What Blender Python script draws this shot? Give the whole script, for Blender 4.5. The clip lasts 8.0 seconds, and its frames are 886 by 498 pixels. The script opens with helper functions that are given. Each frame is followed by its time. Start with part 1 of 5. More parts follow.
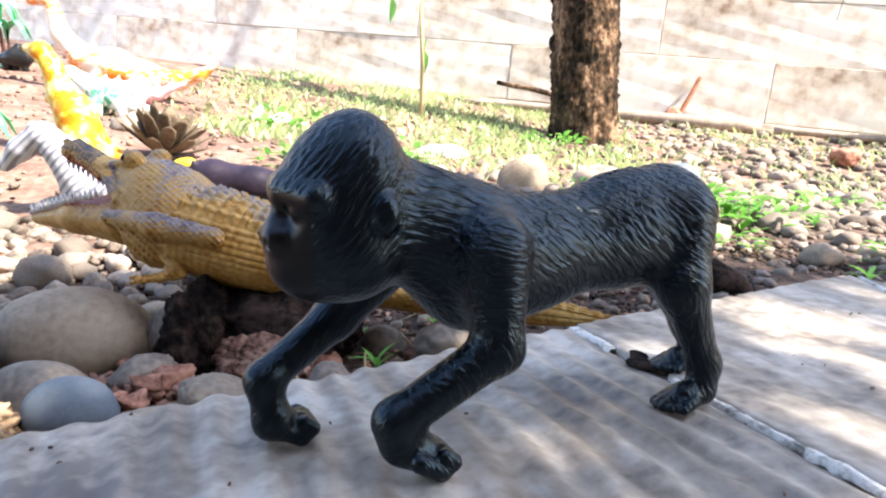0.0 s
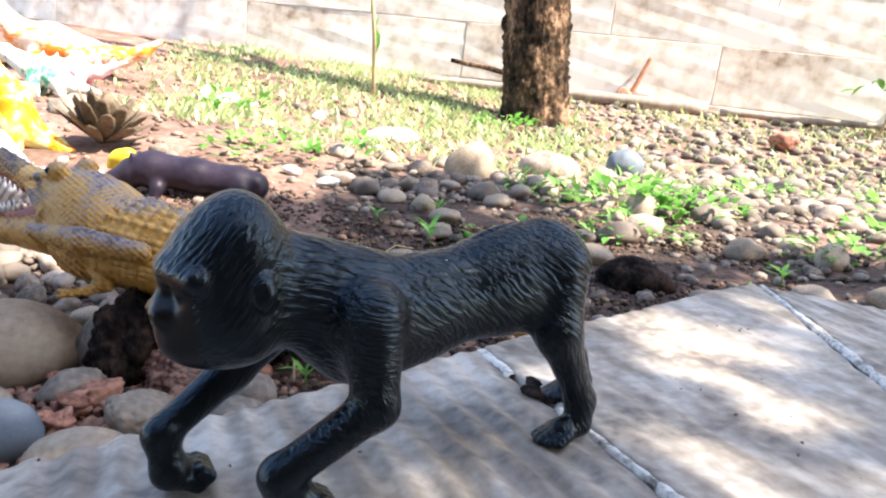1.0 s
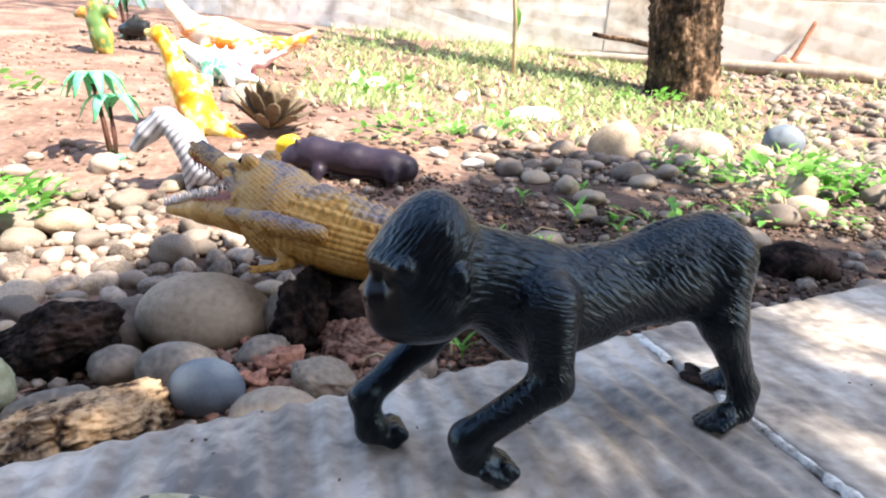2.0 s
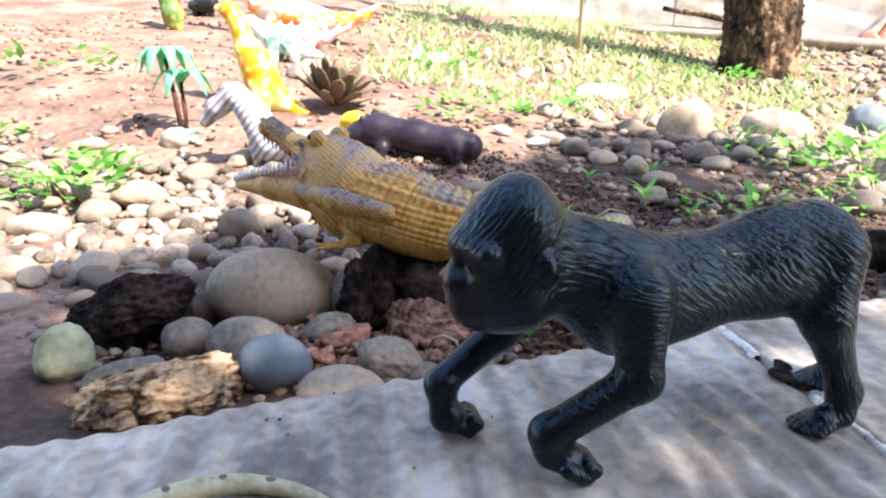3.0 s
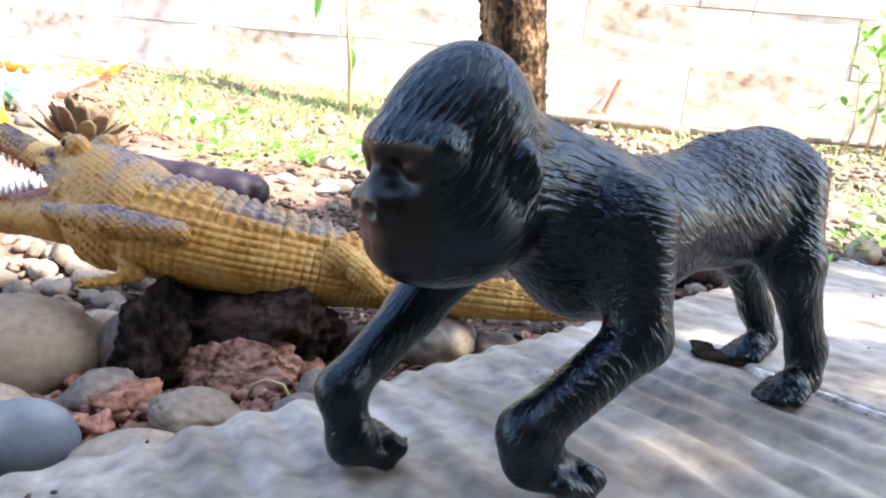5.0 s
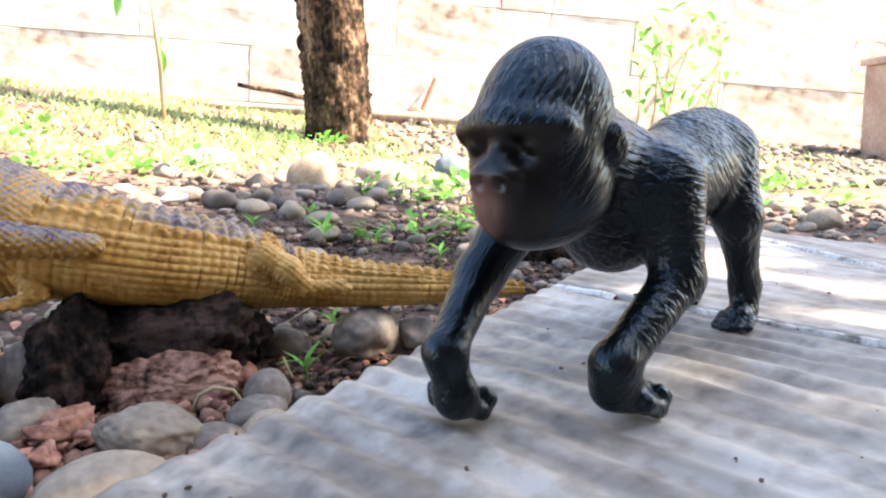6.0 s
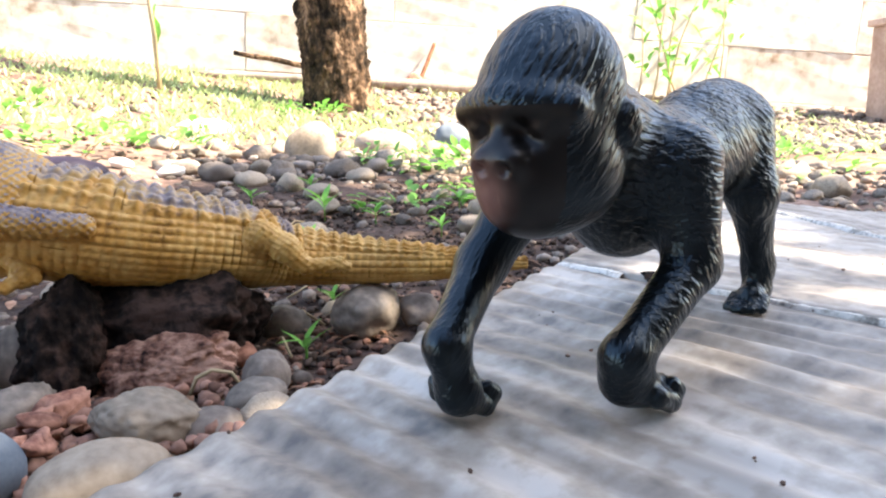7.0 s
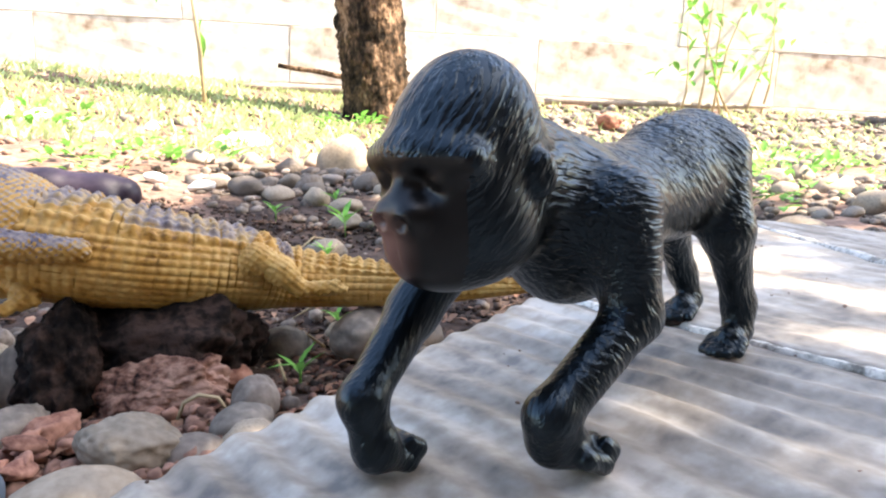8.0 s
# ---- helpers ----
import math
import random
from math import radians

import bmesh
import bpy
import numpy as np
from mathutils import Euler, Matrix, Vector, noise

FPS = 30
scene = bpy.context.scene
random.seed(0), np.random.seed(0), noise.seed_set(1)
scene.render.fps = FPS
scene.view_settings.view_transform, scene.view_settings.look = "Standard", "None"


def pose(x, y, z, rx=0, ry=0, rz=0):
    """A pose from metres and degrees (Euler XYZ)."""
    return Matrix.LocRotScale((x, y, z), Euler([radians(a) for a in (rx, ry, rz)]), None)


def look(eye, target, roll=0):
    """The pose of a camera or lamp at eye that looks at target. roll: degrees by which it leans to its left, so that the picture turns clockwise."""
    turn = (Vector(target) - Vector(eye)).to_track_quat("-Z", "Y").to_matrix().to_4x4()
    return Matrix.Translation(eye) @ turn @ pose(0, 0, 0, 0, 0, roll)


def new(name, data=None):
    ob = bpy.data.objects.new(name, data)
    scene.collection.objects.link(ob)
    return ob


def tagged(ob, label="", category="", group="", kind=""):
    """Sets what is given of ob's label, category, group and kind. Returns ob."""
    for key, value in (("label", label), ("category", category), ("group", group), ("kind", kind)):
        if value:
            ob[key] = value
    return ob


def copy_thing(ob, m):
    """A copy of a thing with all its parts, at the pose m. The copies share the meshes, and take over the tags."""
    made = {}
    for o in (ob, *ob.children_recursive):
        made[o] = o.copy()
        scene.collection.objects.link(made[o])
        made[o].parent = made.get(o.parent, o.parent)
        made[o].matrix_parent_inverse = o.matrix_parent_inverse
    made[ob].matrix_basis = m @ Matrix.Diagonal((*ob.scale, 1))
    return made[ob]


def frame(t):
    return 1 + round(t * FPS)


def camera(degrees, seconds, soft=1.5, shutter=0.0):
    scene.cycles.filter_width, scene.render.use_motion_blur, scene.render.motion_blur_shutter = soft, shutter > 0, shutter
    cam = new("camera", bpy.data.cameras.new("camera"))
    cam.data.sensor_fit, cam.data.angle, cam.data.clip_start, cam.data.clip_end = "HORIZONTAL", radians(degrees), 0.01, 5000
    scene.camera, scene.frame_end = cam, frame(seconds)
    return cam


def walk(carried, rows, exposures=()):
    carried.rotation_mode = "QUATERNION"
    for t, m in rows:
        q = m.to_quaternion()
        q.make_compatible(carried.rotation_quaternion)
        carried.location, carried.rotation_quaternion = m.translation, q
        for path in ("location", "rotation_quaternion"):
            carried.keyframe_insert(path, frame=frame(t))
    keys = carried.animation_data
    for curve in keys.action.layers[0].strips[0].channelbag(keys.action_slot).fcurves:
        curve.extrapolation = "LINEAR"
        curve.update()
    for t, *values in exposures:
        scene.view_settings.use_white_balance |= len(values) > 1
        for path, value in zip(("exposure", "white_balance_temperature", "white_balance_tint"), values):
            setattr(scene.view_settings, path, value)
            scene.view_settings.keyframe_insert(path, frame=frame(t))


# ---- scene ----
cam = camera(66.9, 8.0, soft=2.2)
PATH = [
    (0, (0.008, 0.008, 0.211), (0.002, 1.978, -0.134), 0.5),
    (0.2, (0.039, 0.017, 0.235), (0.106, 1.981, -0.139), 0.9),
    (0.5, (0.064, 0.002, 0.228), (0.189, 1.959, -0.165), 1.7),
    (1, (0.038, -0.006, 0.251), (0.152, 1.944, -0.175), 1.1),
    (1.5, (0.047, -0.023, 0.242), (0.012, 1.925, -0.211), 2.3),
    (2, (0.02, -0.034, 0.264), (-0.26, 1.883, -0.23), -0.8),
    (2.2, (0.019, -0.019, 0.271), (-0.331, 1.886, -0.228), -2.6),
    (3.3, (0.004, -0.025, 0.253), (-0.45, 1.832, -0.333), -0.4),
    (3.5, (0.005, -0.006, 0.234), (-0.363, 1.866, -0.368), -0.3),
    (4, (-0.034, 0.042, 0.18), (-0.166, 1.954, -0.393), 1.1),
    (4.5, (-0.033, 0.051, 0.195), (-0.092, 2.002, -0.241), 1.4),
    (4.7, (-0.033, 0.053, 0.193), (0.0, 2.019, -0.173), 1.2),
    (5.8, (-0.142, 0.058, 0.193), (0.586, 1.894, -0.117), -1.7),
    (6, (-0.141, 0.052, 0.189), (0.619, 1.871, -0.148), -1.8),
    (6.5, (-0.142, 0.055, 0.194), (0.645, 1.849, -0.208), -2.0),
    (7, (-0.135, 0.065, 0.193), (0.611, 1.87, -0.238), -2.4),
    (7.5, (-0.126, 0.071, 0.191), (0.559, 1.904, -0.221), -2.4),
    (8, (-0.094, 0.061, 0.202), (0.525, 1.92, -0.2), -2.8),
]
walk(cam, [(t, look(eye, target, roll)) for t, eye, target, roll in PATH], [(0, 2.32, 6650, 11), (1, 2.24, 6700, 11), (2.2, 2.18, 6750, 11), (3.5, 2.40, 6450, 11), (4, 2.45, 6750, 11), (4.5, 2.58, 6680, 11), (6, 2.70, 7050, 11), (8, 2.74, 7100, 11)])

# ---- light ----
SUN = Vector((0.72, -0.33, 0.86)).normalized()
world = bpy.data.worlds.new("sky")
scene.world = world
world.use_nodes = True
wn = world.node_tree.nodes
sky = wn.new("ShaderNodeTexSky")
sky.sky_type, sky.sun_disc = "NISHITA", False
sky.sun_elevation = math.asin(SUN.z)
sky.sun_rotation = math.atan2(SUN.x, SUN.y)
wn["Background"].inputs["Strength"].default_value = 0.15
world.node_tree.links.new(sky.outputs["Color"], wn["Background"].inputs["Color"])
sun = new("sun", bpy.data.lights.new("sun", "SUN"))
sun.data.energy, sun.data.angle, sun.data.color = 4.2, radians(0.5), (1.0, 0.935, 0.835)
sun.matrix_world = look(SUN * 10, (0, 0, 0))


CROWN = 6300  # leaves of the unseen crown added for shade


# ---- materials ----
def mat(name, colours, scale=20.0, rough=0.7, bump=0.3, depth=0.002, fine=120.0, metal=0.0, stretch=(1, 1, 1), per_object=0.0, island=0.0, spec=0.25, coat=0.0):
    """Noise at two scales drives colour and relief; colours is a list of (position, rgb)."""
    m = bpy.data.materials.new(name)
    m.use_nodes = True
    n, l = m.node_tree.nodes, m.node_tree.links
    b = n["Principled BSDF"]
    tc, mp = n.new("ShaderNodeTexCoord"), n.new("ShaderNodeMapping")
    mp.inputs["Scale"].default_value = stretch
    l.new(tc.outputs["Object"], mp.inputs["Vector"])
    big, small = n.new("ShaderNodeTexNoise"), n.new("ShaderNodeTexNoise")
    for t, sc, d in ((big, scale, 5.0), (small, fine, 6.0)):
        t.inputs["Scale"].default_value, t.inputs["Detail"].default_value = sc, d
        l.new(mp.outputs["Vector"], t.inputs["Vector"])
    mix = n.new("ShaderNodeMath")
    mix.operation = "MULTIPLY_ADD"
    mix.inputs[1].default_value = 0.45
    l.new(small.outputs["Fac"], mix.inputs[0])
    half = n.new("ShaderNodeMath")
    half.operation = "MULTIPLY"
    half.inputs[1].default_value = 0.6
    l.new(big.outputs["Fac"], half.inputs[0])
    l.new(half.outputs[0], mix.inputs[2])
    ramp = n.new("ShaderNodeValToRGB")
    while len(ramp.color_ramp.elements) < len(colours):
        ramp.color_ramp.elements.new(0.5)
    for e, (p, c) in zip(ramp.color_ramp.elements, colours):
        e.position, e.color = p, (*c, 1)
    l.new(mix.outputs[0], ramp.inputs["Fac"])
    out = ramp.outputs["Color"]
    if per_object or island:
        hsv = n.new("ShaderNodeHueSaturation")
        info = n.new("ShaderNodeObjectInfo") if per_object else n.new("ShaderNodeNewGeometry")
        amount = per_object or island
        rng = n.new("ShaderNodeMapRange")
        rng.inputs["To Min"].default_value, rng.inputs["To Max"].default_value = 1 - amount, 1 + amount
        l.new(info.outputs["Random" if per_object else "Random Per Island"], rng.inputs["Value"])
        l.new(rng.outputs[0], hsv.inputs["Value"])
        l.new(out, hsv.inputs["Color"])
        out = hsv.outputs["Color"]
    l.new(out, b.inputs["Base Color"])
    b.inputs["Roughness"].default_value, b.inputs["Metallic"].default_value = rough, metal
    b.inputs["Specular IOR Level"].default_value = spec
    b.inputs["Coat Weight"].default_value = coat
    if bump:
        bp = n.new("ShaderNodeBump")
        bp.inputs["Strength"].default_value, bp.inputs["Distance"].default_value = bump, depth
        l.new(mix.outputs[0], bp.inputs["Height"])
        l.new(bp.outputs["Normal"], b.inputs["Normal"])
    return m


def leaf_mat(name, a, b, island=0.35):
    m = mat(name, [(0.35, a), (0.65, b)], 30, 0.5, 0.2, 0.001, 200, island=island)
    n, l = m.node_tree.nodes, m.node_tree.links
    p = n["Principled BSDF"]
    tr, mx = n.new("ShaderNodeBsdfTranslucent"), n.new("ShaderNodeMixShader")
    col = p.inputs["Base Color"].links[0].from_socket
    l.new(col, tr.inputs["Color"])
    mx.inputs["Fac"].default_value = 0.35
    l.new(p.outputs[0], mx.inputs[1])
    l.new(tr.outputs[0], mx.inputs[2])
    l.new(mx.outputs[0], n["Material Output"].inputs["Surface"])
    return m


M_SOIL = mat("soil", [(0.3, (0.055, 0.034, 0.026)), (0.5, (0.155, 0.094, 0.071)), (0.7, (0.30, 0.20, 0.155))], 7, 0.95, 0.8, 0.012, 60)
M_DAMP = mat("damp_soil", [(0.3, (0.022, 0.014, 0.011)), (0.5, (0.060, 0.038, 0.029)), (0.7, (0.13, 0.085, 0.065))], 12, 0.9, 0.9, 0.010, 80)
M_SLAB = mat("slab", [(0.39, (0.178, 0.156, 0.139)), (0.47, (0.316, 0.270, 0.221)), (0.54, (0.40, 0.345, 0.285)), (0.61, (0.50, 0.448, 0.388))], 17, 0.5, 0.2, 0.0012, 110, spec=0.4)


def streaks(m, angle, scale, dark):
    """Dirt and ripple shading, both put into the colour along the slab's ripples."""
    n, l = m.node_tree.nodes, m.node_tree.links
    tc, rot, mp, t, ramp, mul = (n.new(k) for k in ("ShaderNodeTexCoord", "ShaderNodeMapping", "ShaderNodeMapping", "ShaderNodeTexNoise", "ShaderNodeValToRGB", "ShaderNodeMixRGB"))
    rot.inputs["Rotation"].default_value = (0, 0, radians(angle))
    mp.inputs["Scale"].default_value = (1, 0.22, 1)
    t.inputs["Scale"].default_value, t.inputs["Detail"].default_value = scale, 3
    ramp.color_ramp.elements[0].position, ramp.color_ramp.elements[1].position = 0.36, 0.57
    ramp.color_ramp.elements[0].color = (*dark, 1)
    mul.blend_type, mul.inputs["Fac"].default_value = "MULTIPLY", 0.68
    l.new(tc.outputs["Object"], rot.inputs["Vector"])
    l.new(rot.outputs["Vector"], mp.inputs["Vector"])
    l.new(mp.outputs["Vector"], t.inputs["Vector"])
    l.new(t.outputs["Fac"], ramp.inputs["Fac"])
    b = n["Principled BSDF"]
    old = b.inputs["Base Color"].links[0].from_socket
    l.new(old, mul.inputs["Color1"])
    l.new(ramp.outputs["Color"], mul.inputs["Color2"])
    l.new(mul.outputs["Color"], b.inputs["Base Color"])


streaks(M_SLAB, -20.2, 42, (0.30, 0.28, 0.27))
M_MORTAR = mat("mortar", [(0.41, (0.20, 0.18, 0.155)), (0.49, (0.42, 0.39, 0.345)), (0.58, (0.66, 0.62, 0.56))], 70, 0.95, 0.7, 0.0015, 400)
M_STONE = mat("river_stone", [(0.36, (0.105, 0.082, 0.065)), (0.50, (0.185, 0.147, 0.118)), (0.64, (0.275, 0.222, 0.178))], 26, 0.72, 0.30, 0.0012, 160, per_object=0.5)
M_CREAM = mat("cream_stone", [(0.36, (0.175, 0.132, 0.092)), (0.50, (0.275, 0.215, 0.155)), (0.64, (0.36, 0.288, 0.213))], 13, 0.62, 0.25, 0.0012, 150, per_object=0.2)
M_BLUE = mat("blue_grey_stone", [(0.3, (0.085, 0.105, 0.125)), (0.7, (0.15, 0.175, 0.20))], 25, 0.7, 0.2, 0.001, 350)
M_GREY = mat("grey_stone", [(0.36, (0.088, 0.072, 0.058)), (0.50, (0.180, 0.150, 0.121)), (0.64, (0.295, 0.242, 0.192))], 20, 0.68, 0.4, 0.0016, 140, per_object=0.25)
M_LAVA = mat("red_lava_rock", [(0.40, (0.020, 0.011, 0.009)), (0.48, (0.150, 0.072, 0.050)), (0.60, (0.36, 0.205, 0.145))], 34, 0.95, 1.0, 0.004, 170, spec=0.1)
# dark rock colour, pushed nearer black by shade put into it
M_SHADELAVA = mat("dark_shaded_lava", [(0.40, (0.003, 0.0025, 0.0025)), (0.50, (0.014, 0.010, 0.008)), (0.62, (0.052, 0.032, 0.025))], 30, 0.95, 1.0, 0.004, 150, spec=0.1)
M_BRICK = mat("brick", [(0.40, (0.15, 0.06, 0.042)), (0.60, (0.40, 0.20, 0.135))], 40, 0.95, 0.7, 0.003, 160, per_object=0.25)
M_WALL = mat("wall_plaster", [(0.38, (0.30, 0.205, 0.135)), (0.46, (0.58, 0.48, 0.38)), (0.58, (0.76, 0.69, 0.60))], 1.6, 0.9, 0.15, 0.006, 14)
M_BARK = mat("bark", [(0.40, (0.008, 0.0065, 0.005)), (0.49, (0.032, 0.023, 0.016)), (0.56, (0.085, 0.052, 0.032)), (0.64, (0.24, 0.155, 0.10))], 11, 0.95, 1.0, 0.02, 55, stretch=(1, 1, 0.7), spec=0.05)
M_WOOD = mat("weathered_wood", [(0.3, (0.16, 0.12, 0.09)), (0.7, (0.42, 0.34, 0.27))], 6, 0.85, 0.5, 0.004, 60, stretch=(4, 4, 0.5))
M_RUST = mat("rusty_iron", [(0.3, (0.12, 0.04, 0.02)), (0.7, (0.35, 0.15, 0.08))], 20, 0.9, 0.4, 0.002, 120)
M_GRASS = leaf_mat("grass", (0.32, 0.43, 0.17), (0.50, 0.60, 0.31))
M_WEED = leaf_mat("weed_leaf", (0.10, 0.30, 0.05), (0.22, 0.48, 0.10))
M_CROWN = leaf_mat("tree_leaf", (0.04, 0.10, 0.02), (0.09, 0.18, 0.04))
M_STRAW = mat("dry_stem", [(0.3, (0.30, 0.22, 0.12)), (0.7, (0.55, 0.42, 0.25))], 30, 0.9, 0.2, 0.001, 200)


# ---- building tools ----
def link_bm(name, bm, material, parent=None, smooth=True):
    me = bpy.data.meshes.new(name)
    bm.to_mesh(me)
    bm.free()
    for m in material if isinstance(material, (list, tuple)) else [material]:
        me.materials.append(m)
    if smooth:
        me.shade_smooth()
    ob = new(name, me)
    ob.parent = parent
    return ob


def part(name, bm, material, parent, label="", smooth=True):
    return tagged(link_bm(name, bm, material, parent, smooth), label)


def from_arrays(name, verts, faces, materials, parent=None, smooth=True):
    me = bpy.data.meshes.new(name)
    me.from_pydata([tuple(v) for v in verts], [], [tuple(f) for f in faces])
    for m in materials if isinstance(materials, (list, tuple)) else [materials]:
        me.materials.append(m)
    if smooth:
        me.shade_smooth()
    ob = new(name, me)
    ob.parent = parent
    return ob


def empty(name, m=None):
    ob = new(name)
    ob.empty_display_size = 0.02
    if m is not None:
        ob.matrix_world = m
    return ob


def cone(P, a, b, ra, rb):
    """Distance to a limb that tapers from radius ra at a to rb at b."""
    a, b = np.array(a, float), np.array(b, float)
    d = b - a
    t = np.clip(((P - a) @ d) / max(d @ d, 1e-9), 0, 1)
    return np.linalg.norm(P - a - t[..., None] * d, axis=-1) - (ra + (rb - ra) * t)


def egg(P, c, r):
    q = (P - np.array(c, float)) / np.array(r, float)
    k0 = np.linalg.norm(q, axis=-1)
    k1 = np.linalg.norm(q / np.array(r, float), axis=-1) + 1e-9
    return k0 * (k0 - 1) / k1


def blend(a, b, k):
    h = np.clip(0.5 + 0.5 * (b - a) / k, 0, 1)
    return b + (a - b) * h - k * h * (1 - h)


def cut(a, b, k):
    return -blend(-a, b, k)


def nets(field, lo, hi, step):
    """Vertices and quads of the surface where field is zero, by surface nets."""
    lo, hi = np.array(lo, float), np.array(hi, float)
    n = np.ceil((hi - lo) / step).astype(int) + 1
    axes = [lo[i] + step * np.arange(n[i]) for i in range(3)]
    P = np.stack(np.meshgrid(*axes, indexing="ij"), -1)
    F = field(P)
    inside = F < 0
    total, count = np.zeros(tuple(n - 1) + (3,)), np.zeros(tuple(n - 1))
    cells = [slice(0, -1), slice(1, None)]
    corner = lambda A, i, j, k: A[cells[i], cells[j], cells[k]]  # noqa: E731
    for ax in range(3):
        for u in (0, 1):
            for v in (0, 1):
                a = [u, v]
                a.insert(ax, 0)
                b = list(a)
                b[ax] = 1
                fa, fb = corner(F, *a), corner(F, *b)
                hit = (fa < 0) != (fb < 0)
                t = np.where(hit, fa / np.where(hit, fa - fb, 1), 0)
                p = corner(P, *a) + t[..., None] * (corner(P, *b) - corner(P, *a))
                total += np.where(hit[..., None], p, 0)
                count += hit
    used = count > 0
    index = -np.ones(used.shape, int)
    index[used] = np.arange(used.sum())
    verts = total[used] / count[used][:, None]
    faces = []
    for ax in range(3):
        s0 = [slice(1, -1)] * 3
        s0[ax] = slice(0, -1)
        s1 = list(s0)
        s1[ax] = slice(1, None)
        a, b = inside[tuple(s0)], inside[tuple(s1)]
        where = np.argwhere(a != b)
        flip = a[a != b]
        where = where + np.array([0 if i == ax else 1 for i in range(3)])
        o1, o2 = [(1, 2), (2, 0), (0, 1)][ax]
        quad = []
        for d1, d2 in ((1, 1), (0, 1), (0, 0), (1, 0)):
            c = where.copy()
            c[:, o1] -= d1
            c[:, o2] -= d2
            quad.append(index[c[:, 0], c[:, 1], c[:, 2]])
        q = np.stack(quad, 1)
        q[~flip] = q[~flip][:, ::-1]
        faces.append(q)
    return verts, np.concatenate(faces)


def tube(points, radii, sides=10, squash=1.0, name="tube", material=None, parent=None, wobble=0.0):
    """A bent limb through points, with a radius at each; ends closed."""
    pts = [Vector(p) for p in points]
    bm = bmesh.new()
    rings = []
    for i, p in enumerate(pts):
        d = (pts[min(i + 1, len(pts) - 1)] - pts[max(i - 1, 0)]).normalized()
        side = d.cross(Vector((0, 0, 1)))
        side = side.normalized() if side.length > 1e-3 else Vector((1, 0, 0))
        up = side.cross(d).normalized()
        ring = []
        for k in range(sides):
            a = 2 * math.pi * k / sides
            r = radii[i] * (1 + wobble * noise.noise(p * 40 + Vector((math.cos(a), math.sin(a), 0)) * 1.7))
            ring.append(bm.verts.new(p + side * math.cos(a) * r + up * math.sin(a) * r * squash))
        rings.append(ring)
    for a, b in zip(rings, rings[1:]):
        for k in range(sides):
            bm.faces.new((a[k], a[(k + 1) % sides], b[(k + 1) % sides], b[k]))
    bm.faces.new(list(reversed(rings[0])))
    bm.faces.new(rings[-1])
    bmesh.ops.recalc_face_normals(bm, faces=bm.faces)
    return link_bm(name, bm, material, parent)


def box_bm(sx, sy, sz, bevel=0.0, rough=0.0, cuts=0, seed=0):
    bm = bmesh.new()
    bmesh.ops.create_cube(bm, size=1)
    bmesh.ops.scale(bm, vec=(sx, sy, sz), verts=bm.verts)
    if bevel:
        bmesh.ops.bevel(bm, geom=bm.edges, offset=bevel, segments=2, affect="EDGES", profile=0.6)
    if cuts:
        bmesh.ops.subdivide_edges(bm, edges=bm.edges, cuts=cuts, use_grid_fill=True)
    if rough:
        for v in bm.verts:
            v.co += noise.noise_vector(v.co * 25 + Vector((seed * 7.1, 0, 0))) * rough
    return bm


def stone_mesh(name, size, seed, material, lumps=0.16, detail=3, sharp=0.0, freq=1.3):
    """A stone of the given half axes: a rounded lump, or a broken one with flat faces where sharp is set."""
    bm = bmesh.new()
    bmesh.ops.create_icosphere(bm, subdivisions=detail, radius=1)
    rng = random.Random(seed)
    planes = [(Vector((rng.uniform(-1, 1), rng.uniform(-1, 1), rng.uniform(-0.7, 1))).normalized(), rng.uniform(0.55, 0.85)) for _ in range(9)]
    off = Vector((seed * 3.7, seed * 1.3, -seed * 2.1))
    for v in bm.verts:
        d = v.co.normalized()
        r = 1 + lumps * noise.noise(d * freq + off) + lumps * 0.35 * noise.noise(d * freq * 3 + off)
        if sharp:
            for pn, pd in planes:
                c = d.dot(pn)
                if c > 0.05:
                    r = min(r, r * (1 - sharp) + sharp * pd / c) if pd / c < r else r
            r += 0.11 * sharp * noise.noise(d * 6 + off) + 0.07 * sharp * noise.noise(d * 14 + off) + 0.05 * sharp * min(0, noise.noise(d * 30 + off))
        v.co = Vector((d.x * size[0], d.y * size[1], d.z * size[2])) * r
    me = bpy.data.meshes.new(name)
    bm.to_mesh(me)
    bm.free()
    me.materials.append(material)
    me.shade_smooth()
    return me


# ---- ground ----
PROFILE_Y = (-60, 0.6, 1.0, 1.9, 2.4, 2.9, 4.0, 6.0, 12.0, 300)
PROFILE_Z = (0.0, 0.0, 0.02, 0.055, 0.10, 0.19, 0.36, 0.5, 0.6, 0.6)


def smooth_step(a, b, v):
    s = min(1.0, max(0.0, (v - a) / (b - a)))
    return s * s * (3 - 2 * s)


def ground_z(x, y):
    """The garden's fall: it rises to the back and drops to the east."""
    fall = (0.115 if x < 0.45 else 0.05) * (0.45 - max(-5, min(5, x)))
    cross = fall * smooth_step(0.75, 1.9, y) * (1 - smooth_step(6, 14, y))
    cross += 0.025 * smooth_step(0.1, -0.5, x) * smooth_step(0.8, 1.2, y) * (1 - smooth_step(1.6, 2.4, y))
    return float(np.interp(y, PROFILE_Y, PROFILE_Z)) + cross


def ground_rough(x, y):
    p = Vector((x, y, 0))
    return ground_z(x, y) + (0.008 * noise.noise(p * 6) + 0.004 * noise.noise(p * 19) + 0.002 * noise.noise(p * 47)) * (1 - smooth_step(5, 9, abs(y) + abs(x)))


